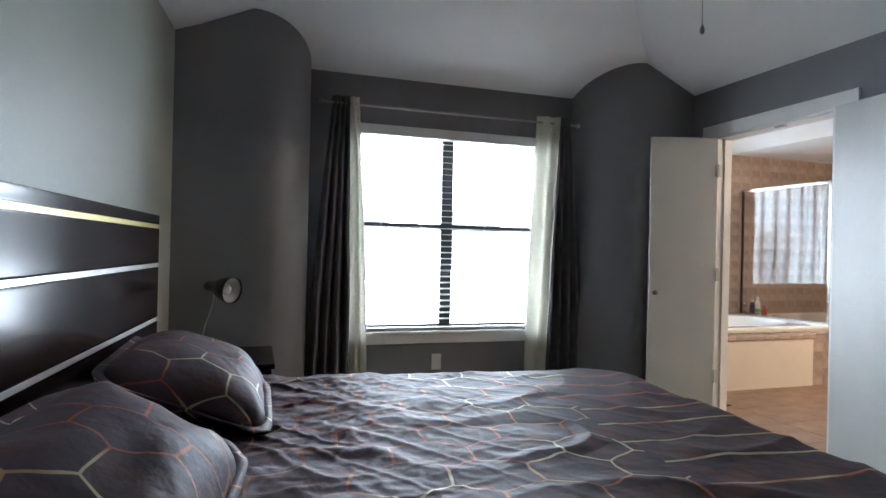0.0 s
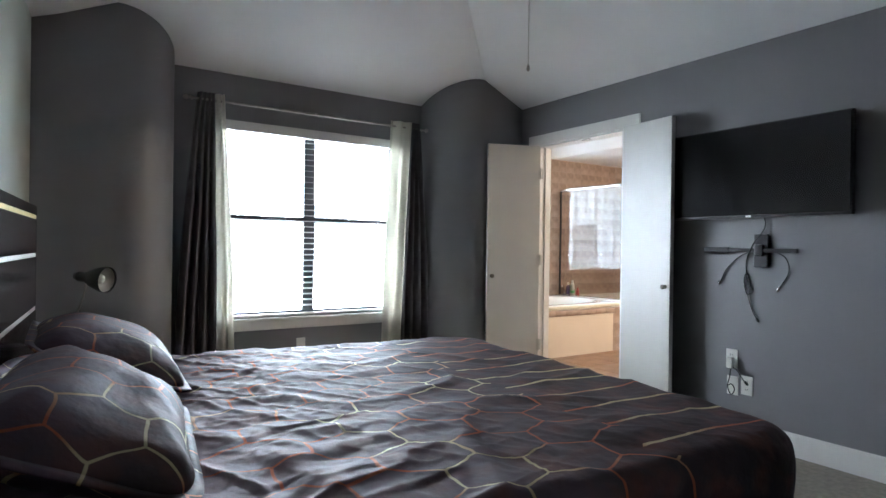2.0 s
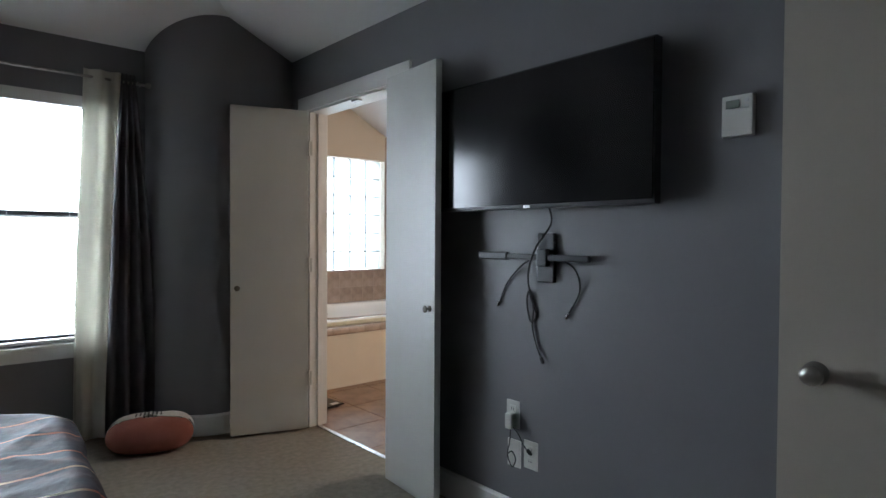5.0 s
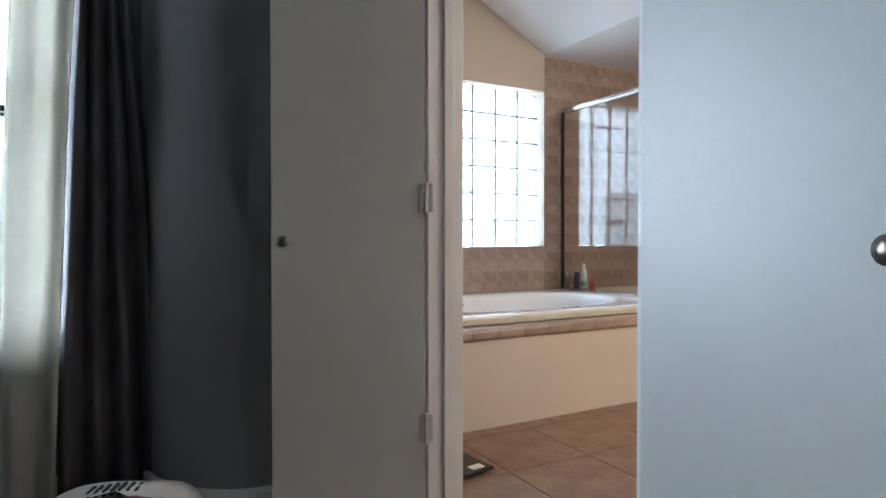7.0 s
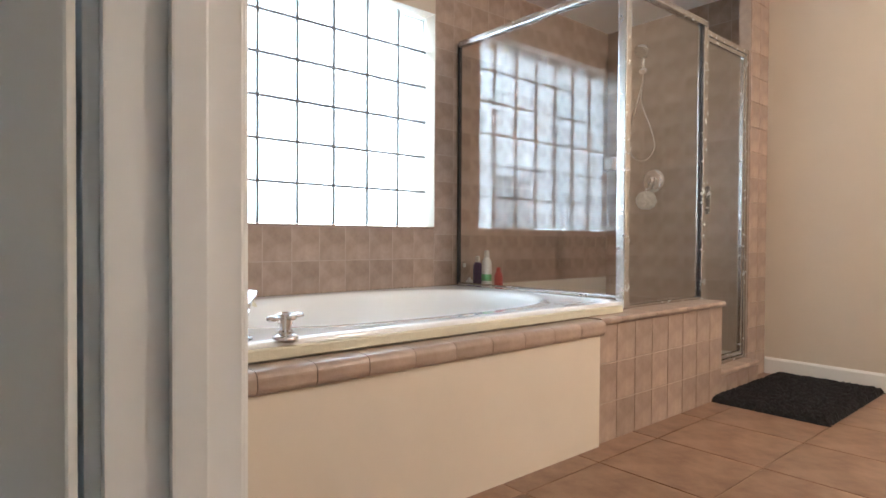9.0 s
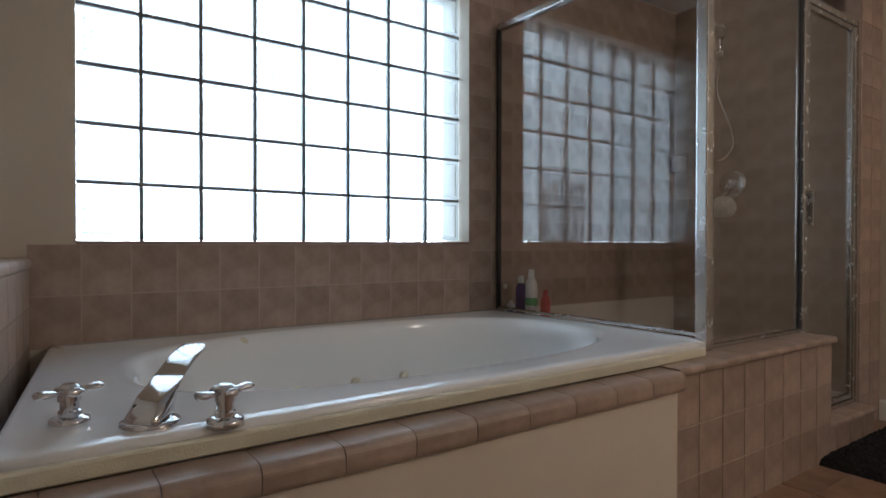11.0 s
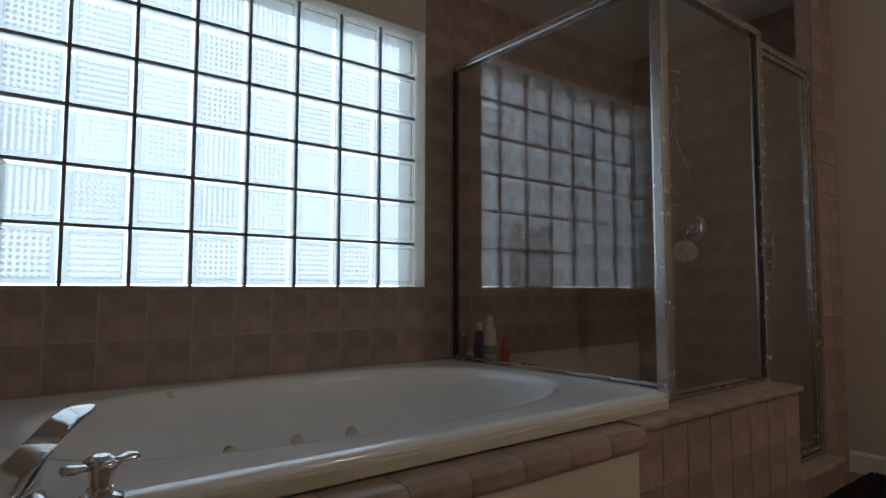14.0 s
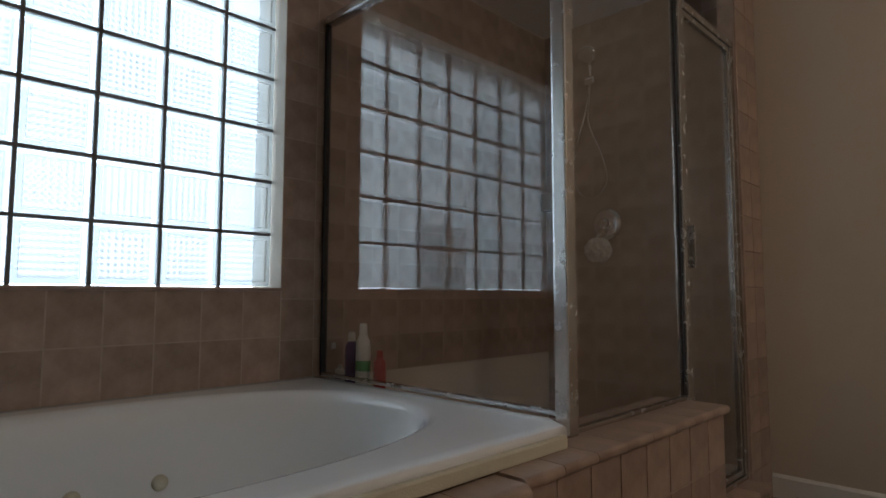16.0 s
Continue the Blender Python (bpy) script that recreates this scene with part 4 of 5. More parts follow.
def tub():
    t = thing("bathtub", (4.67, 4.85, 0), "white drop-in oval bathtub", "bathtub")
    cx, cy, ax, ay = 4.72, 4.83, 0.80, 0.465
    n = 96
    bm = bmesh.new()

    def oval(k, s, dx=0.0):
        a = 2 * math.pi * k / n
        ca, sa = math.cos(a), math.sin(a)
        return cx + dx + ax * s * math.copysign(abs(ca) ** 0.78, ca), cy + ay * s * math.copysign(abs(sa) ** 0.78, sa)

    def rim(k, inset, dz):
        a = 2 * math.pi * k / n
        ca, sa = math.cos(a), math.sin(a)
        hx, hy = (TX1 - TX0) / 2 - inset, (TY1 - TY0) / 2 - inset
        f = 1 / max(abs(ca) / 1, abs(sa) / 1)
        return ((TX0 + TX1) / 2 + hx * max(-1, min(1, ca * f)), (TY0 + TY1) / 2 + hy * max(-1, min(1, sa * f)), TUBZ + dz)

    rows = [[rim(k, 0.0, -0.045) for k in range(n)], [rim(k, 0.0, -0.012) for k in range(n)], [rim(k, 0.004, -0.003) for k in range(n)], [rim(k, 0.014, 0.0) for k in range(n)], [rim(k, 0.05, -0.002) for k in range(n)]]
    for s, z, dx in ((1.03, -0.004, 0), (1.0, -0.006, 0), (0.975, -0.014, 0), (0.96, -0.035, 0), (0.945, -0.08, 0), (0.92, -0.20, 0.01), (0.88, -0.32, 0.02), (0.80, -0.40, 0.03), (0.6, -0.43, 0.03), (0.25, -0.435, 0.03), (0.02, -0.436, 0.03)):
        rows.append([(*oval(k, s, dx), TUBZ + z) for k in range(n)])
    def skew(p):
        wgt = (TX1 - p[0]) / (TX1 - TX0)
        if p[1] < 4.262 and p[0] > 5.56:
            return (5.56, p[1], p[2])
        return (p[0] + (0.035 - 0.098 * (BYN - p[1])) * wgt ** 3, p[1], p[2])
    vr = [[bm.verts.new(skew(p)) for p in r] for r in rows]
    for a, b2 in zip(vr, vr[1:]):
        for k in range(n):
            bm.faces.new((a[k], a[(k + 1) % n], b2[(k + 1) % n], b2[k]))
    part("basin", bm, M_TUB, t, "", True)
    lip = box_bm(3.635, TX1 - 0.085, TY0 - 0.022, TY0 - 0.001, TUBZ - 0.046, TUBZ - 0.014, 0.01, 3)
    part("front_lip", lip, M_CREAMC, t, "yellowed lip under the rim")
    for x, y, z, nx, ny in ((4.33, 5.255, TUBZ - 0.032, 0, -1), (4.53, 5.235, 0.31, 0, -1), (4.78, 5.25, 0.31, 0, -1), (5.0, 5.235, 0.31, 0, -1)):
        part("jet", tube_bm([(x, y - ny * 0.02, z), (x, y, z), (x, y + ny * 0.008, z), (x, y + ny * 0.010, z)], [0.023, 0.023, 0.019, 0.008], 20), M_CREAMC, t, "yellowed round jet cover", True)
    for x, y in ((3.765, 4.393), (3.998, 4.229)):
        v = thing("tub_tap", (x, y, TUBZ), "chrome tub tap with a cross handle", "tap", "tub taps")
        part("flange", tube_bm([(x, y, TUBZ - 0.004), (x, y, TUBZ + 0.008), (x, y, TUBZ + 0.014)], [0.034, 0.033, 0.02], 24), M_CHROME, v, "", True)
        part("stem", tube_bm([(x, y, TUBZ + 0.012), (x, y, TUBZ + 0.022), (x, y, TUBZ + 0.025), (x, y, TUBZ + 0.044)], [0.019, 0.019, 0.016, 0.016], 20), M_CHROME, v)
        hn = part("hub", tube_bm([(x, y, TUBZ + 0.041), (x, y, TUBZ + 0.066), (x, y, TUBZ + 0.071)], [0.019, 0.019, 0.012], 20), M_CHROME, v)
        for ang in (20, 200, 110, 290):
            ca, sa = math.cos(radians(ang)), math.sin(radians(ang))
            ln, q = 0.058, 1.0 if ang in (20, 200) else 0.5
            arm = tube_bm([(x + ca * r * q, y + sa * r * q, TUBZ + zz) for r, zz in ((0.012, 0.056), (0.03, 0.057), (0.045, 0.059), (ln - 0.004, 0.060), (ln, 0.060))], [0.010, 0.012, 0.016, 0.015, 0.006], 14)
            for v_ in arm.verts:
                v_.co.z = TUBZ + 0.058 + (v_.co.z - TUBZ - 0.058) * 0.5
            part("handle_arm", arm, M_CHROME, hn, "", True)
    sp = thing("tub_spout", (3.88, 4.303, TUBZ), "angular chrome tub spout", "spout")
    # leaning flat spout: cross-sections from the base to the mouth, aimed over the basin
    dirx, diry = 0.55, 0.835
    bm = bmesh.new()
    secs = [(0.0, 0.0, 0.034, 0.044), (0.0, 0.022, 0.033, 0.043), (0.03, 0.05, 0.031, 0.034), (0.08, 0.072, 0.029, 0.024), (0.14, 0.092, 0.028, 0.016), (0.20, 0.106, 0.027, 0.010), (0.212, 0.106, 0.022, 0.007)]
    rings = []
    for fwd, up, hw, hl in secs:
        lean = min(fwd * 5, 1)
        ring = []
        for k in range(20):
            a = 2 * math.pi * k / 20
            ca, sa = math.cos(a), math.sin(a)
            u = hw * math.copysign(abs(ca) ** 0.5, ca)
            w = hl * math.copysign(abs(sa) ** 0.5, sa)
            f2 = fwd + w * (1 - lean * 0.75)
            z2 = up + w * lean * 0.75 * (-1) * -1
            ring.append(bm.verts.new((3.885 + dirx * f2 + diry * u, 4.303 + diry * f2 - dirx * u, TUBZ - 0.002 + z2)))
        rings.append(ring)
    for a, b2 in zip(rings, rings[1:]):
        for k in range(20):
            bm.faces.new((a[k], a[(k + 1) % 20], b2[(k + 1) % 20], b2[k]))
    bm.faces.new(rings[0][::-1])
    bm.faces.new(rings[-1])
    part("body", bm, M_CHROME, sp, "", True)
    part("base_ring", tube_bm([(3.885, 4.303, TUBZ - 0.004), (3.885, 4.303, TUBZ + 0.006), (3.885, 4.303, TUBZ + 0.010)], [0.052, 0.051, 0.04], 24), M_CHROME, sp, "", True)


tub()

# tub surround: panel, tiled cap, tiled curb under the glass, tiled shelf at the head
sur = thing("tub_surround", (4.5, 4.2, 0), "cream panelled tub front under a tan tile cap", "tub surround", "", "structure")
part("front_panel", box_bm(BX0 + 0.004, 5.262, 4.129, 4.165, 0, 0.437, 0.003), M_CREAM, sur)
part("deck_support", box_bm(BX0 + 0.004, 5.262, 4.170, 4.20, 0.0, 0.485), M_GROUT, sur)
curb = thing("shower_curb", (5.8, 4.25, 0), "tan tiled low wall under the shower glass", "shower curb", "", "structure")
part("core", box_bm(5.268, 6.352, 4.148, 4.36, 0, 0.475), M_GROUT, curb)
part("core", box_bm(5.64, 5.74, 4.36, BYN, 0, 0.50), M_GROUT, curb)
part("sill_core", box_bm(6.364, 6.905, 4.19, 4.35, 0, 0.095), M_GROUT, curb)
wing = setting("wall_shower_jamb", box_bm(6.908, BX1, 4.252, 4.315, 0, BZ), M_GROUT, "narrow tan tiled wall beside the shower door", "wall")
shelf = thing("tub_shelf", (3.64, 4.9, 0), "tan tiled shelf at the head of the tub", "shelf", "", "structure")
bm = box_bm(BX0 + 0.001, 3.70, 4.19, BYN, 0, 0.79)
for v_ in bm.verts:
    if v_.co.x > 3.6:
        v_.co.x = 3.705 - 0.098 * (BYN - v_.co.y)
part("core", bm, M_GROUT, shelf)

# ---- shower enclosure ----
GX, GY, GZ0, GZ1 = 5.638, 4.272, 0.548, 1.955


def shower():
    s = thing("shower_enclosure", (GX, GY, 0.5), "glass shower enclosure in brushed aluminium frame", "shower")
    part("corner_post", box_bm(GX - 0.022, GX + 0.022, GY - 0.022, GY + 0.022, 0.5, GZ1 + 0.012, 0.006), M_ALU, s)
    part("header", box_bm(GX - 0.02, GX + 0.02, GY + 0.0225, BYN - 0.02, GZ1 - 0.022, GZ1 + 0.012, 0.006), M_ALU, s)
    part("header", box_bm(GX + 0.0225, 6.392, GY - 0.02, GY + 0.02, GZ1 - 0.022, GZ1 + 0.008, 0.006), M_ALU, s)
    part("door_header", box_bm(6.393, 6.906, GY - 0.018, GY + 0.018, GZ1 - 0.062, GZ1 - 0.034, 0.005), M_ALU, s)
    part("channel", box_bm(GX - 0.012, GX + 0.012, GY + 0.0225, BYN - 0.02, TUBZ + 0.001, TUBZ + 0.014, 0.003), M_ALU, s)
    part("wall_channel", box_bm(GX - 0.012, GX + 0.012, BYN - 0.02, BYN - 0.009, TUBZ + 0.001, GZ1, 0.003), M_DARK, s)
    part("channel", box_bm(GX + 0.0225, 6.352, GY - 0.012, GY + 0.012, 0.502, 0.516, 0.003), M_ALU, s)
    part("glass_panel", box_bm(GX - 0.003, GX + 0.003, GY + 0.023, BYN - 0.021, TUBZ + 0.015, GZ1 - 0.023), M_SHOWER, s)
    part("glass_panel", box_bm(GX + 0.023, 6.337, GY - 0.003, GY + 0.003, 0.517, GZ1 - 0.023), M_SHOWER, s)
    part("gasket", box_bm(6.341, 6.351, GY - 0.006, GY + 0.006, 0.517, GZ1 - 0.023), M_DARK, s)
    part("door_post", box_bm(6.352, 6.392, GY - 0.018, GY + 0.018, 0.125, GZ1 - 0.023, 0.005), M_ALU, s)
    part("wall_jamb", box_bm(6.872, 6.906, GY - 0.017, GY + 0.017, 0.125, GZ1 - 0.063, 0.005), M_ALU, s)
    part("sill_track", box_bm(6.393, 6.871, GY - 0.018, GY + 0.018, 0.125, 0.145, 0.004), M_ALU, s)
    dr = part("shower_door", box_bm(6.417, 6.845, GY - 0.003, GY + 0.003, 0.17, GZ1 - 0.088), M_SHOWER, s)
    x0, x1, z0, z1 = 6.395, 6.870, 0.148, GZ1 - 0.064
    for q in ((x0, x0 + 0.022, z0, z1), (x1 - 0.022, x1, z0, z1), (x0 + 0.022, x1 - 0.022, z0, z0 + 0.022), (x0 + 0.022, x1 - 0.022, z1 - 0.022, z1)):
        part("door_rail", box_bm(q[0], q[1], GY - 0.012, GY + 0.012, q[2], q[3], 0.003), M_ALU, dr)
    part("door_pull", box_bm(6.402, 6.414, GY - 0.034, GY - 0.0125, 0.95, 1.10, 0.004), M_ALU, dr, "slim aluminium pull")
    wx = BX1 - 0.012
    hs = thing("hand_shower", (wx - 0.06, 5.000, 2.060), "chrome hand shower on its wall bracket", "hand shower")
    part("wall_elbow", tube_bm(smooth_line([(wx, 5.030, 2.010), (wx - 0.06, 5.030, 2.020), (wx - 0.09, 5.030, 2.000)], 5), 0.011, 10), M_CHROME, hs, "", True)
    part("bracket", box_bm(wx - 0.11, wx - 0.06, 4.99, 5.05, 1.97, 2.01, 0.01), M_CHROME, hs)
    part("handle", tube_bm([(wx - 0.08, 5.035, 1.920), (wx - 0.09, 5.025, 2.030), (wx - 0.10, 5.015, 2.130)], [0.010, 0.012, 0.013], 12), M_CHROME, hs, "", True)
    part("spray_head", tube_bm([(wx - 0.085, 5.015, 2.165), (wx - 0.10, 5.015, 2.150), (wx - 0.12, 5.015, 2.130), (wx - 0.135, 5.015, 2.115), (wx - 0.138, 5.015, 2.112)], [0.012, 0.03, 0.05, 0.052, 0.03], 20), M_CHROME, hs, "", True)
    part("hose", tube_bm(smooth_line([(wx - 0.08, 5.035, 1.920), (wx - 0.05, 5.060, 1.780), (wx - 0.03, 5.000, 1.600), (wx - 0.02, 4.975, 1.460), (wx - 0.02, 5.050, 1.380), (wx - 0.02, 5.150, 1.420), (wx - 0.03, 5.170, 1.580), (wx - 0.04, 5.100, 1.800), (wx - 0.05, 5.040, 1.980)], 10), 0.007, 8), M_CHROME, hs, "braided steel hose", True)
    v = thing("shower_valve", (wx, 4.990, 1.230), "round chrome shower valve with lever", "valve")
    part("plate", tube_bm([(wx, 4.990, 1.230), (wx - 0.008, 4.990, 1.230), (wx - 0.014, 4.990, 1.230)], [0.085, 0.083, 0.06], 28), M_CHROME, v, "", True)
    part("hub", tube_bm([(wx - 0.012, 4.990, 1.230), (wx - 0.05, 4.990, 1.230), (wx - 0.056, 4.990, 1.230)], [0.032, 0.028, 0.015], 20), M_CHROME, v, "", True)
    part("lever", tube_bm([(wx - 0.045, 4.990, 1.230), (wx - 0.055, 5.010, 1.190), (wx - 0.055, 5.025, 1.150)], [0.011, 0.010, 0.007], 10), M_CHROME, v, "", True)
    lf = thing("bath_puff", (wx - 0.06, 5.010, 1.090), "white mesh bath puff hanging from the valve", "bath puff")

    def fn(u, q):
        a, b2 = u * 2 * math.pi, (q - 0.5) * math.pi
        r = 0.062 + 0.016 * math.sin(a * 9 + 3 * math.sin(b2 * 7)) * math.cos(b2)
        return (wx - 0.065 + r * math.cos(a) * math.cos(b2) * 0.8, 5.01 + r * math.sin(a) * math.cos(b2), 1.09 + r * math.sin(b2))
    part("mesh", grid_bm(64, 24, fn), M_WHITEP, lf, "", True)
    part("loop", tube_bm(smooth_line([(wx - 0.06, 5.010, 1.130), (wx - 0.05, 5.015, 1.160), (wx - 0.045, 5.000, 1.180)], 4), 0.002, 6), M_WHITEP, lf)
    sd = thing("soap_dish", (5.9, BYN - 0.05, 1.25), "pale ceramic soap dish on the tiled wall", "soap dish")
    part("dish", box_bm(BX1 - 0.075, BX1 - 0.012, 5.29, 5.372, 1.33, 1.43, 0.012, 3), M_TILE, sd)


shower()


def bottle(name, x, y, z, r, h, material, cap, label, flat=0.7, band=None):
    b = thing(name, (x, y, z), label, "bottle", "bottles")
    prof = [(0.0, 0.85), (0.02, 1.0), (0.55, 1.0), (0.72, 0.93), (0.80, 0.6), (0.82, 0.42)]
    bm = tube_bm([(x, y, z + h * a) for a, _ in prof], [r * s for _, s in prof], 20)
    for v2 in bm.verts:
        v2.co.x = x + (v2.co.x - x) * flat
    part("body", bm, material, b, "", True)
    part("cap", tube_bm([(x, y, z + h * 0.82), (x, y, z + h * 0.97), (x, y, z + h)], [r * 0.45, r * 0.42, r * 0.3], 16), cap, b)
    if band:
        bm = tube_bm([(x, y, z + h * 0.26), (x, y, z + h * 0.42)], [r * 1.012] * 2, 20, None, False)
        for v2 in bm.verts:
            v2.co.x = x + (v2.co.x - x) * flat
        part("label", bm, band, b, "printed paper label", True)
    return b


M_PURPLE = mat("purple_plastic", (0.09, 0.05, 0.20), 0.35, var=0.1)
M_REDP = mat("red_plastic", (0.45, 0.06, 0.05), 0.35, var=0.1)
M_GREEN = mat("green_label", (0.12, 0.42, 0.16), 0.4, var=0.1)
M_AMBER = mat("dark_brown_bottle", (0.018, 0.010, 0.012), 0.18, var=0.1, coat=0.3)
M_LABEL = mat("plum_label", (0.10, 0.06, 0.10), 0.5, var=0.2, scale=20)
SZ = 0.512
bottle("shampoo_bottle", 5.70, 5.20, SZ, 0.034, 0.235, M_WHITEP, M_WHITEP, "white shampoo bottle with a green label", 0.7, M_GREEN)
bottle("conditioner_bottle", 5.71, 5.285, SZ, 0.032, 0.20, M_PURPLE, M_WHITEP, "purple plastic conditioner bottle in the shower", 0.7)
bottle("body_wash_bottle", 5.715, 5.12, SZ, 0.028, 0.14, M_REDP, M_REDP, "small red body wash bottle", 0.7)
bottle("soap_bottle", 5.70, 5.345, SZ, 0.022, 0.07, M_WHITEP, M_WHITEP, "short white soap bottle", 0.9, M_PURPLE)
rz = thing("razor", (5.69, 5.38, SZ), "slim white razor standing on end", "razor")
part("handle", tube_bm([(5.69, 5.39, SZ), (5.69, 5.392, SZ + 0.08), (5.69, 5.395, SZ + 0.13)], [0.007, 0.006, 0.005], 10), M_WHITEP, rz, "", True)
part("head", box_bm(5.68, 5.70, 5.375, 5.415, SZ + 0.13, SZ + 0.155, 0.004), M_WHITEP, rz)
bs = bottle("bath_soap_bottle", 3.615, 4.63, 0.827, 0.052, 0.205, M_AMBER, M_BLACK, "dark brown bath soap bottle with a plum label", 0.75, M_LABEL)

M_PRINT = mat("white_print", (0.70, 0.68, 0.66), 0.5, var=0.05)
for dz, wd in ((0.112, 0.036), (0.100, 0.042), (0.092, 0.040), (0.060, 0.030), (0.048, 0.030), (0.036, 0.030)):
    part("print_line", box_bm(3.617 - wd / 2, 3.617 + wd / 2, 4.574, 4.578, 0.829 + dz, 0.829 + dz + 0.005), M_PRINT, bs)
# black shag mat, bathroom scale
mt2 = thing("bath_mat", (6.69, 3.9, 0), "black shaggy bath mat on the tiles", "bath mat")


def mat_fn(u, v):
    x, y = 6.24 + 0.90 * u, 3.63 + 0.53 * v
    e = min(u, 1 - u, v, 1 - v)
    return (x + 0.01 * noise.noise(Vector((u * 40, v * 40, 3))), y + 0.01 * noise.noise(Vector((u * 40, v * 40, 9))), 0.002 + min(e * 0.6, 0.02) + (0.014 * random.random() if e > 0 else 0))


part("pad", grid_bm(110, 70, mat_fn), M_RUG, mt2)
sc = thing("bathroom_scale", (3.72, 3.95, 0), "dark glass bathroom scale on the floor", "scale")
part("platform", box_bm(-0.15, 0.15, -0.15, 0.15, 0.016, 0.026, 0.004), M_SCREEN, None).parent = sc
part("display", box_bm(0.06, 0.12, -0.13, -0.09, 0.026, 0.0275), M_STRIP, None).parent = sc
for x in (-0.11, 0.11):
    for y in (-0.11, 0.11):
        part("foot", tube_bm([(x, y, 0), (x, y, 0.016)], 0.018, 10), M_BLACK, None).parent = sc
sc.matrix_basis = pose(3.685, 3.785, 0, 0, 0, 8)

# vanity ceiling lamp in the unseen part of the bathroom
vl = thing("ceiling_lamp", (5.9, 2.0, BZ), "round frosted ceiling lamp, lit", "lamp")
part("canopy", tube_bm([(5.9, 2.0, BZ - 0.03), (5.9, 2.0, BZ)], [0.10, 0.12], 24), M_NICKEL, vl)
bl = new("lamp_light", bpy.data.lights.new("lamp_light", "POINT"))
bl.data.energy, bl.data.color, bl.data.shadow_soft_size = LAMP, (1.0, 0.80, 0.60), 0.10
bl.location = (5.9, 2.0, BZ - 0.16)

# ---- glass block window ----
gw = thing("window_2", ((BW0 + BW1) / 2, BYN + 0.06, BWZ0), "glass block window over the tub", "window", "", "structure")
NX, NZ = 8, 6
px, pz = (BW1 - BW0) / NX, (BWZ1 - BWZ0) / NZ
GYB = BYN + 0.11


def block_mesh():
    """Hollow-looking block: bevelled rim with a dished, patterned face on both sides."""
    b2 = box_bm(-px / 2 + 0.0058, px / 2 - 0.0058, -0.037, 0.037, -pz / 2 + 0.0058, pz / 2 - 0.0058, 0.006, 2)
    for s in (-1, 1):
        f = max((f for f in b2.faces if abs(f.normal.y) > 0.9 and f.calc_center_median().y * s > 0), key=lambda f: f.calc_area())
        bmesh.ops.inset_region(b2, faces=[f], thickness=0.014, depth=0)
        bmesh.ops.inset_region(b2, faces=[f], thickness=0.006, depth=-0.006)
        f.material_index = 1
    for f in b2.faces:
        if abs(f.normal.y) < 0.5:
            f.material_index = 2
    bmesh.ops.delete(b2, geom=[f for f in b2.faces if abs(f.normal.y) < 0.3 and f.calc_area() > 0.005], context="FACES")
    me = mesh_of("glass_block", b2, M_BRIM)
    me.materials.append(M_BLOCK)
    me.materials.append(M_BSIDE)
    return me


gb = block_mesh()
for i in range(NX):
    for k in range(NZ):
        o = piece("glass_block", gb, gw, pose(BW0 + px * (i + 0.5), GYB, BWZ0 + pz * (k + 0.5), 0, 0, 0))
        o.visible_shadow = False
for i in range(1, NX):
    x = BW0 + px * i
    part("joint", box_bm(x - 0.0055, x + 0.0055, GYB - 0.0385, GYB - 0.022, BWZ0, BWZ1), M_MORTAR, gw)
for k in range(1, NZ):
    z = BWZ0 + pz * k
    for i in range(NX):
        part("joint", box_bm(BW0 + px * i + 0.0057, BW0 + px * (i + 1) - 0.0057, GYB - 0.0385, GYB - 0.022, z - 0.0055, z + 0.0055), M_MORTAR, gw)
part("sill_tile", box_bm(BW0, BW1, BYN - 0.012, GYB - 0.038, BWZ0 - 0.012, BWZ0, 0.003), M_TILE, gw)

# ---- tiles ----
def tile_field(parent, origin, du, dv, nrm, nu, nv, su, sv, material, name="tile", gap=0.0028, thick=0.0022, skip=None, bump_=0.0012, nose=0.0):
    me = mesh_of(name, box_bm(-su / 2 + gap / 2, su / 2 - gap / 2, -sv / 2 + gap / 2, sv / 2 - gap / 2, 0, thick, bump_, 1), material)
    if nose:
        bmesh_ = bmesh.new()
        r = nose
        prof = [(sv / 2, 0.0), (sv / 2, thick)]
        for k in range(7):
            a = math.pi / 2 * k / 6
            prof.append((-sv / 2 + r - r * math.sin(a), thick - r + r * math.cos(a)))
        for k in range(7):
            a = math.pi / 2 * k / 6
            prof.append((-sv / 2 + r - r * math.cos(a), min(r, thick - r) - min(r, thick - r) * math.sin(a)))
        ends = [[bmesh_.verts.new((u, v, z)) for v, z in prof] for u in (-su / 2 + 0.001, su / 2 - 0.001)]
        for k in range(len(prof)):
            k2 = (k + 1) % len(prof)
            bmesh_.faces.new((ends[0][k], ends[0][k2], ends[1][k2], ends[1][k]))
        bmesh_.faces.new(ends[0])
        bmesh_.faces.new(ends[1])
        me = mesh_of(name, bmesh_, material)
    rot = Matrix((du, dv, nrm)).transposed().to_4x4()
    for i in range(nu):
        for j in range(nv):
            c = Vector(origin) + Vector(du) * su * (i + 0.5) + Vector(dv) * sv * (j + 0.5)
            if skip and skip(c):
                continue
            piece(name, me, parent, Matrix.Translation(c) @ rot)


X, Y, Z = (1, 0, 0), (0, 1, 0), (0, 0, 1)
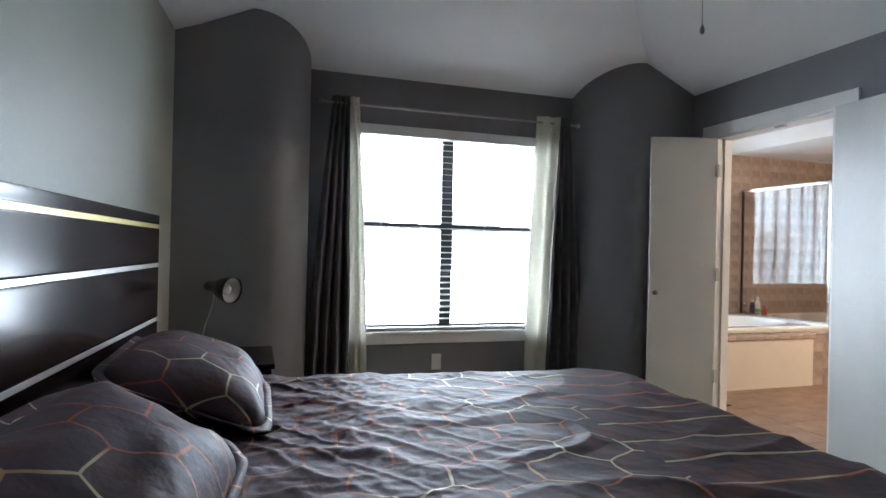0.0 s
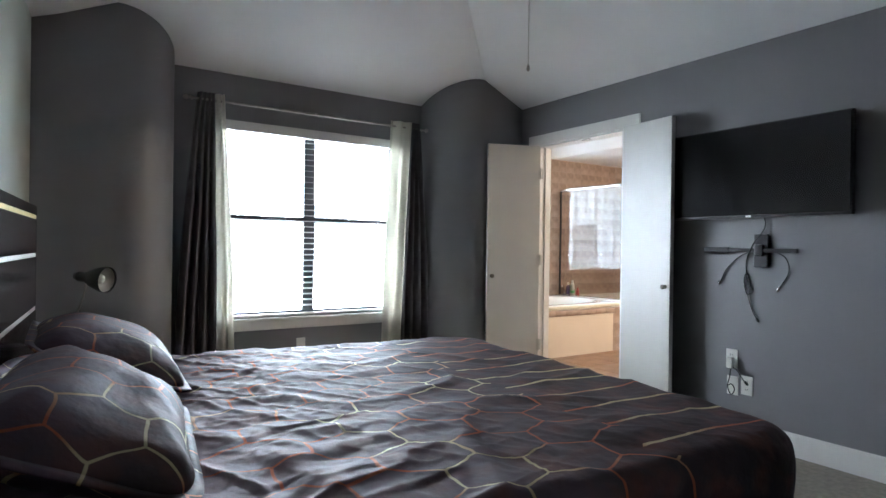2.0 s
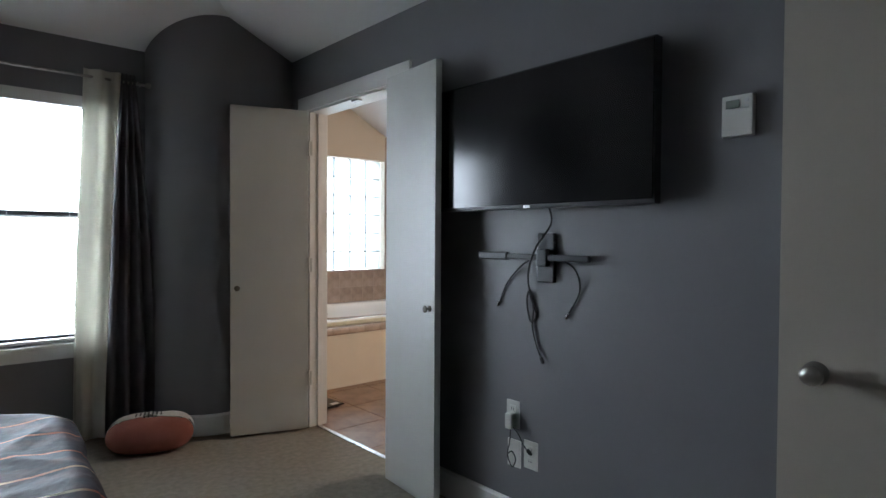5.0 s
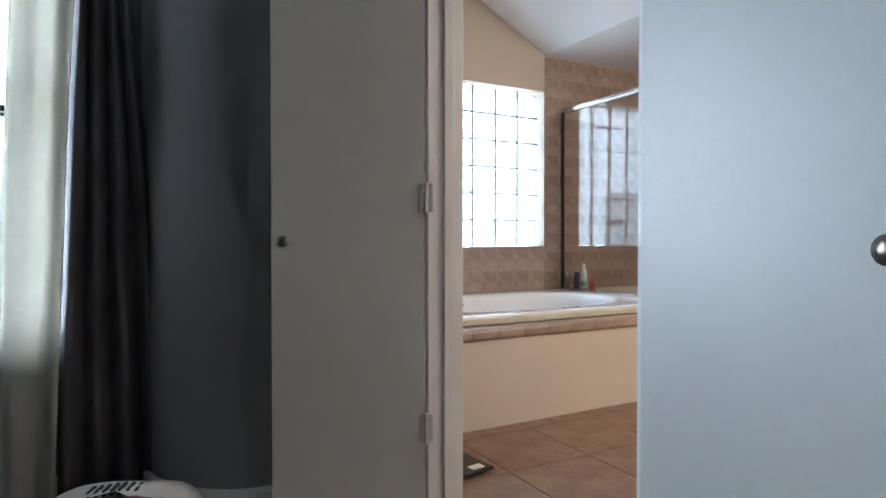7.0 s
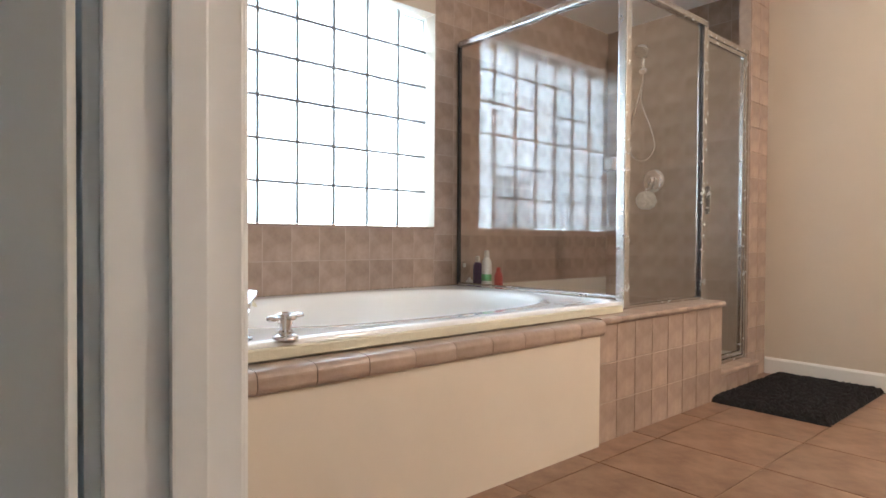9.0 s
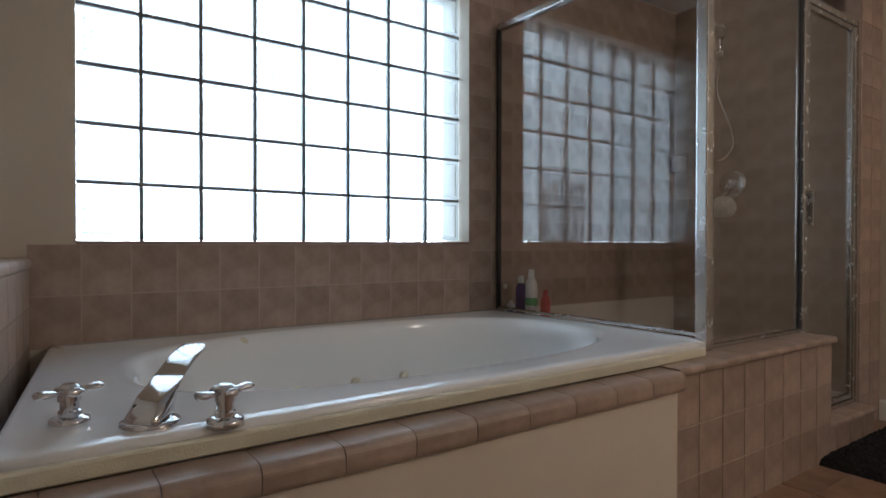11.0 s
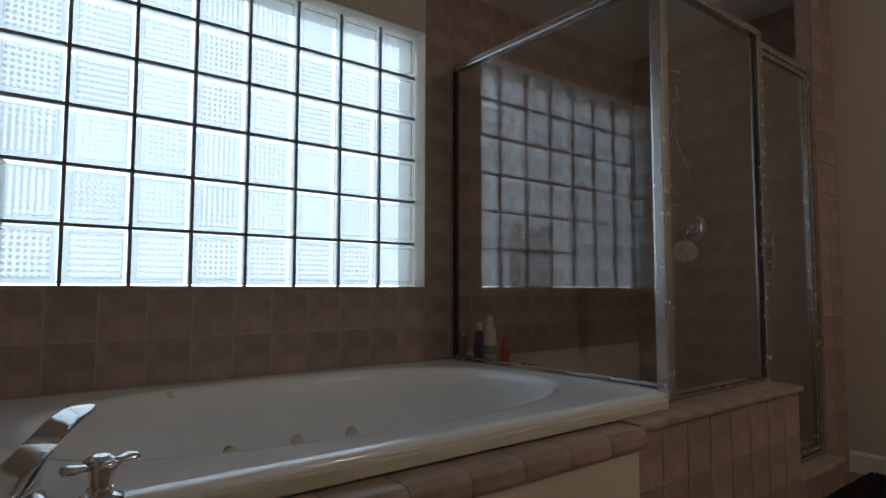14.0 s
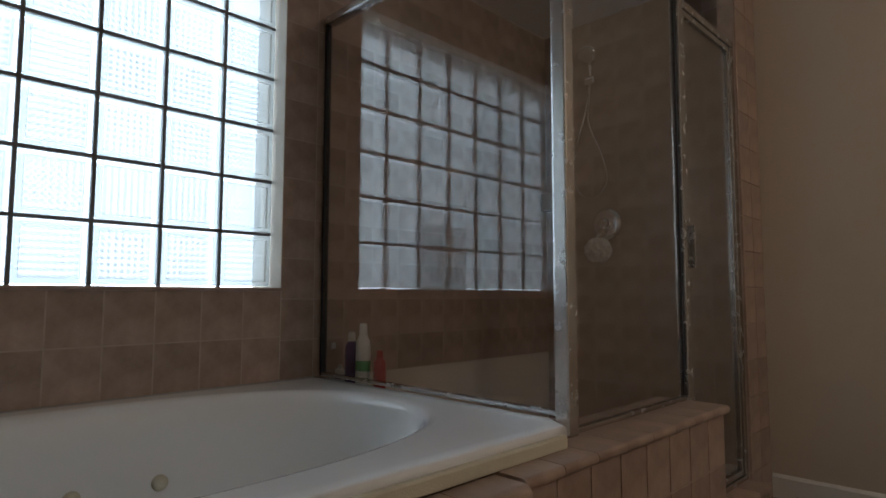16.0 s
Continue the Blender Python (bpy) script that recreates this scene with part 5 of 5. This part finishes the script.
# wainscot under the block window, strip beside it, shower back wall
tile_field(wall_bn, (3.70, BYN, TUBZ - 0.012), X, Z, (0, -1, 0), 12, 2, 0.1465, 0.1675, M_TILE)
tile_field(wall_bn, (5.458, BYN, TUBZ - 0.012), X, Z, (0, -1, 0), 12, 12, 0.1417, 0.1525, M_TILE)
part("grout_bed", box_bm(3.70, 5.457, BYN - 0.002, BYN - 0.0002, TUBZ - 0.012, BWZ0 - 0.012), M_GROUT, wall_bn)
part("grout_bed", box_bm(5.460, BX1, BYN - 0.002, BYN - 0.0002, TUBZ - 0.012, BZ), M_GROUT, wall_bn)
part("grout_bed", box_bm(BX1 - 0.002, BX1 - 0.0002, 4.317, BYN - 0.003, 0.10, BZ), M_GROUT, wall_be)
# shower end wall
tile_field(wall_be, (BX1, 4.317, 0.10), Y, Z, (-1, 0, 0), 7, 15, 0.1522, 0.1513, M_TILE, skip=None)
# curb face and caps
tile_field(curb, (5.266, 4.148, 0.0), X, Z, (0, -1, 0), 8, 3, 0.1358, 0.1585, M_TILE, gap=0.0045, thick=0.003)
tile_field(curb, (6.352, 4.36, 0.0), (0, -1, 0), Z, (1, 0, 0), 1, 3, 0.21, 0.1585, M_TILE, thick=0.010)
tile_field(curb, (5.276, 4.128, 0.475), X, Y, Z, 8, 1, 0.1355, 0.238, M_TILE, thick=0.026, nose=0.012)
tile_field(curb, (5.66, 4.37, 0.50), X, Y, Z, 1, 7, 0.09, 0.15, M_TILE, thick=0.010)
tile_field(curb, (6.364, 4.17, 0.095), X, Y, Z, 4, 1, 0.135, 0.19, M_TILE, thick=0.028, nose=0.012)
tile_field(curb, (6.364, 4.19, 0.0), X, Z, (0, -1, 0), 4, 1, 0.135, 0.095, M_TILE, thick=0.010)
# jamb of the shower opening
tile_field(wing, (6.908, 4.252, 0.0), X, Z, (0, -1, 0), 2, 16, 0.125, 0.148, M_TILE, thick=0.008)
# tub cap, rounded nose
tile_field(sur, (BX0 + 0.01, 4.108, 0.437), X, Y, Z, 11, 1, 0.1555, 0.095, M_TILE, thick=0.060, nose=0.022)
# tub shelf
SU, SN = (0.0975, 0.99523, 0), (0.99523, -0.0975, 0)
tile_field(shelf, (3.588, 4.19, 0.305), SU, Z, SN, 8, 4, 0.1495, 0.121, M_TILE)
tile_field(shelf, (3.596, 4.19, 0.79), SU, (-0.99523, 0.0975, 0), Z, 8, 1, 0.1495, 0.15, M_TILE, thick=0.036, nose=0.014)
# bathroom floor
tile_field(floor_b, (XT + 0.075, BYS, -0.004), X, Y, Z, 9, 8, 0.405, 0.405, M_FTILE, "floor_tile", 0.005, 0.006)
bath += [ob for ob in bpy.data.objects if ob.name not in built and ob.parent is None]
for ob in bath:
    ob.location.y += BATH_DY
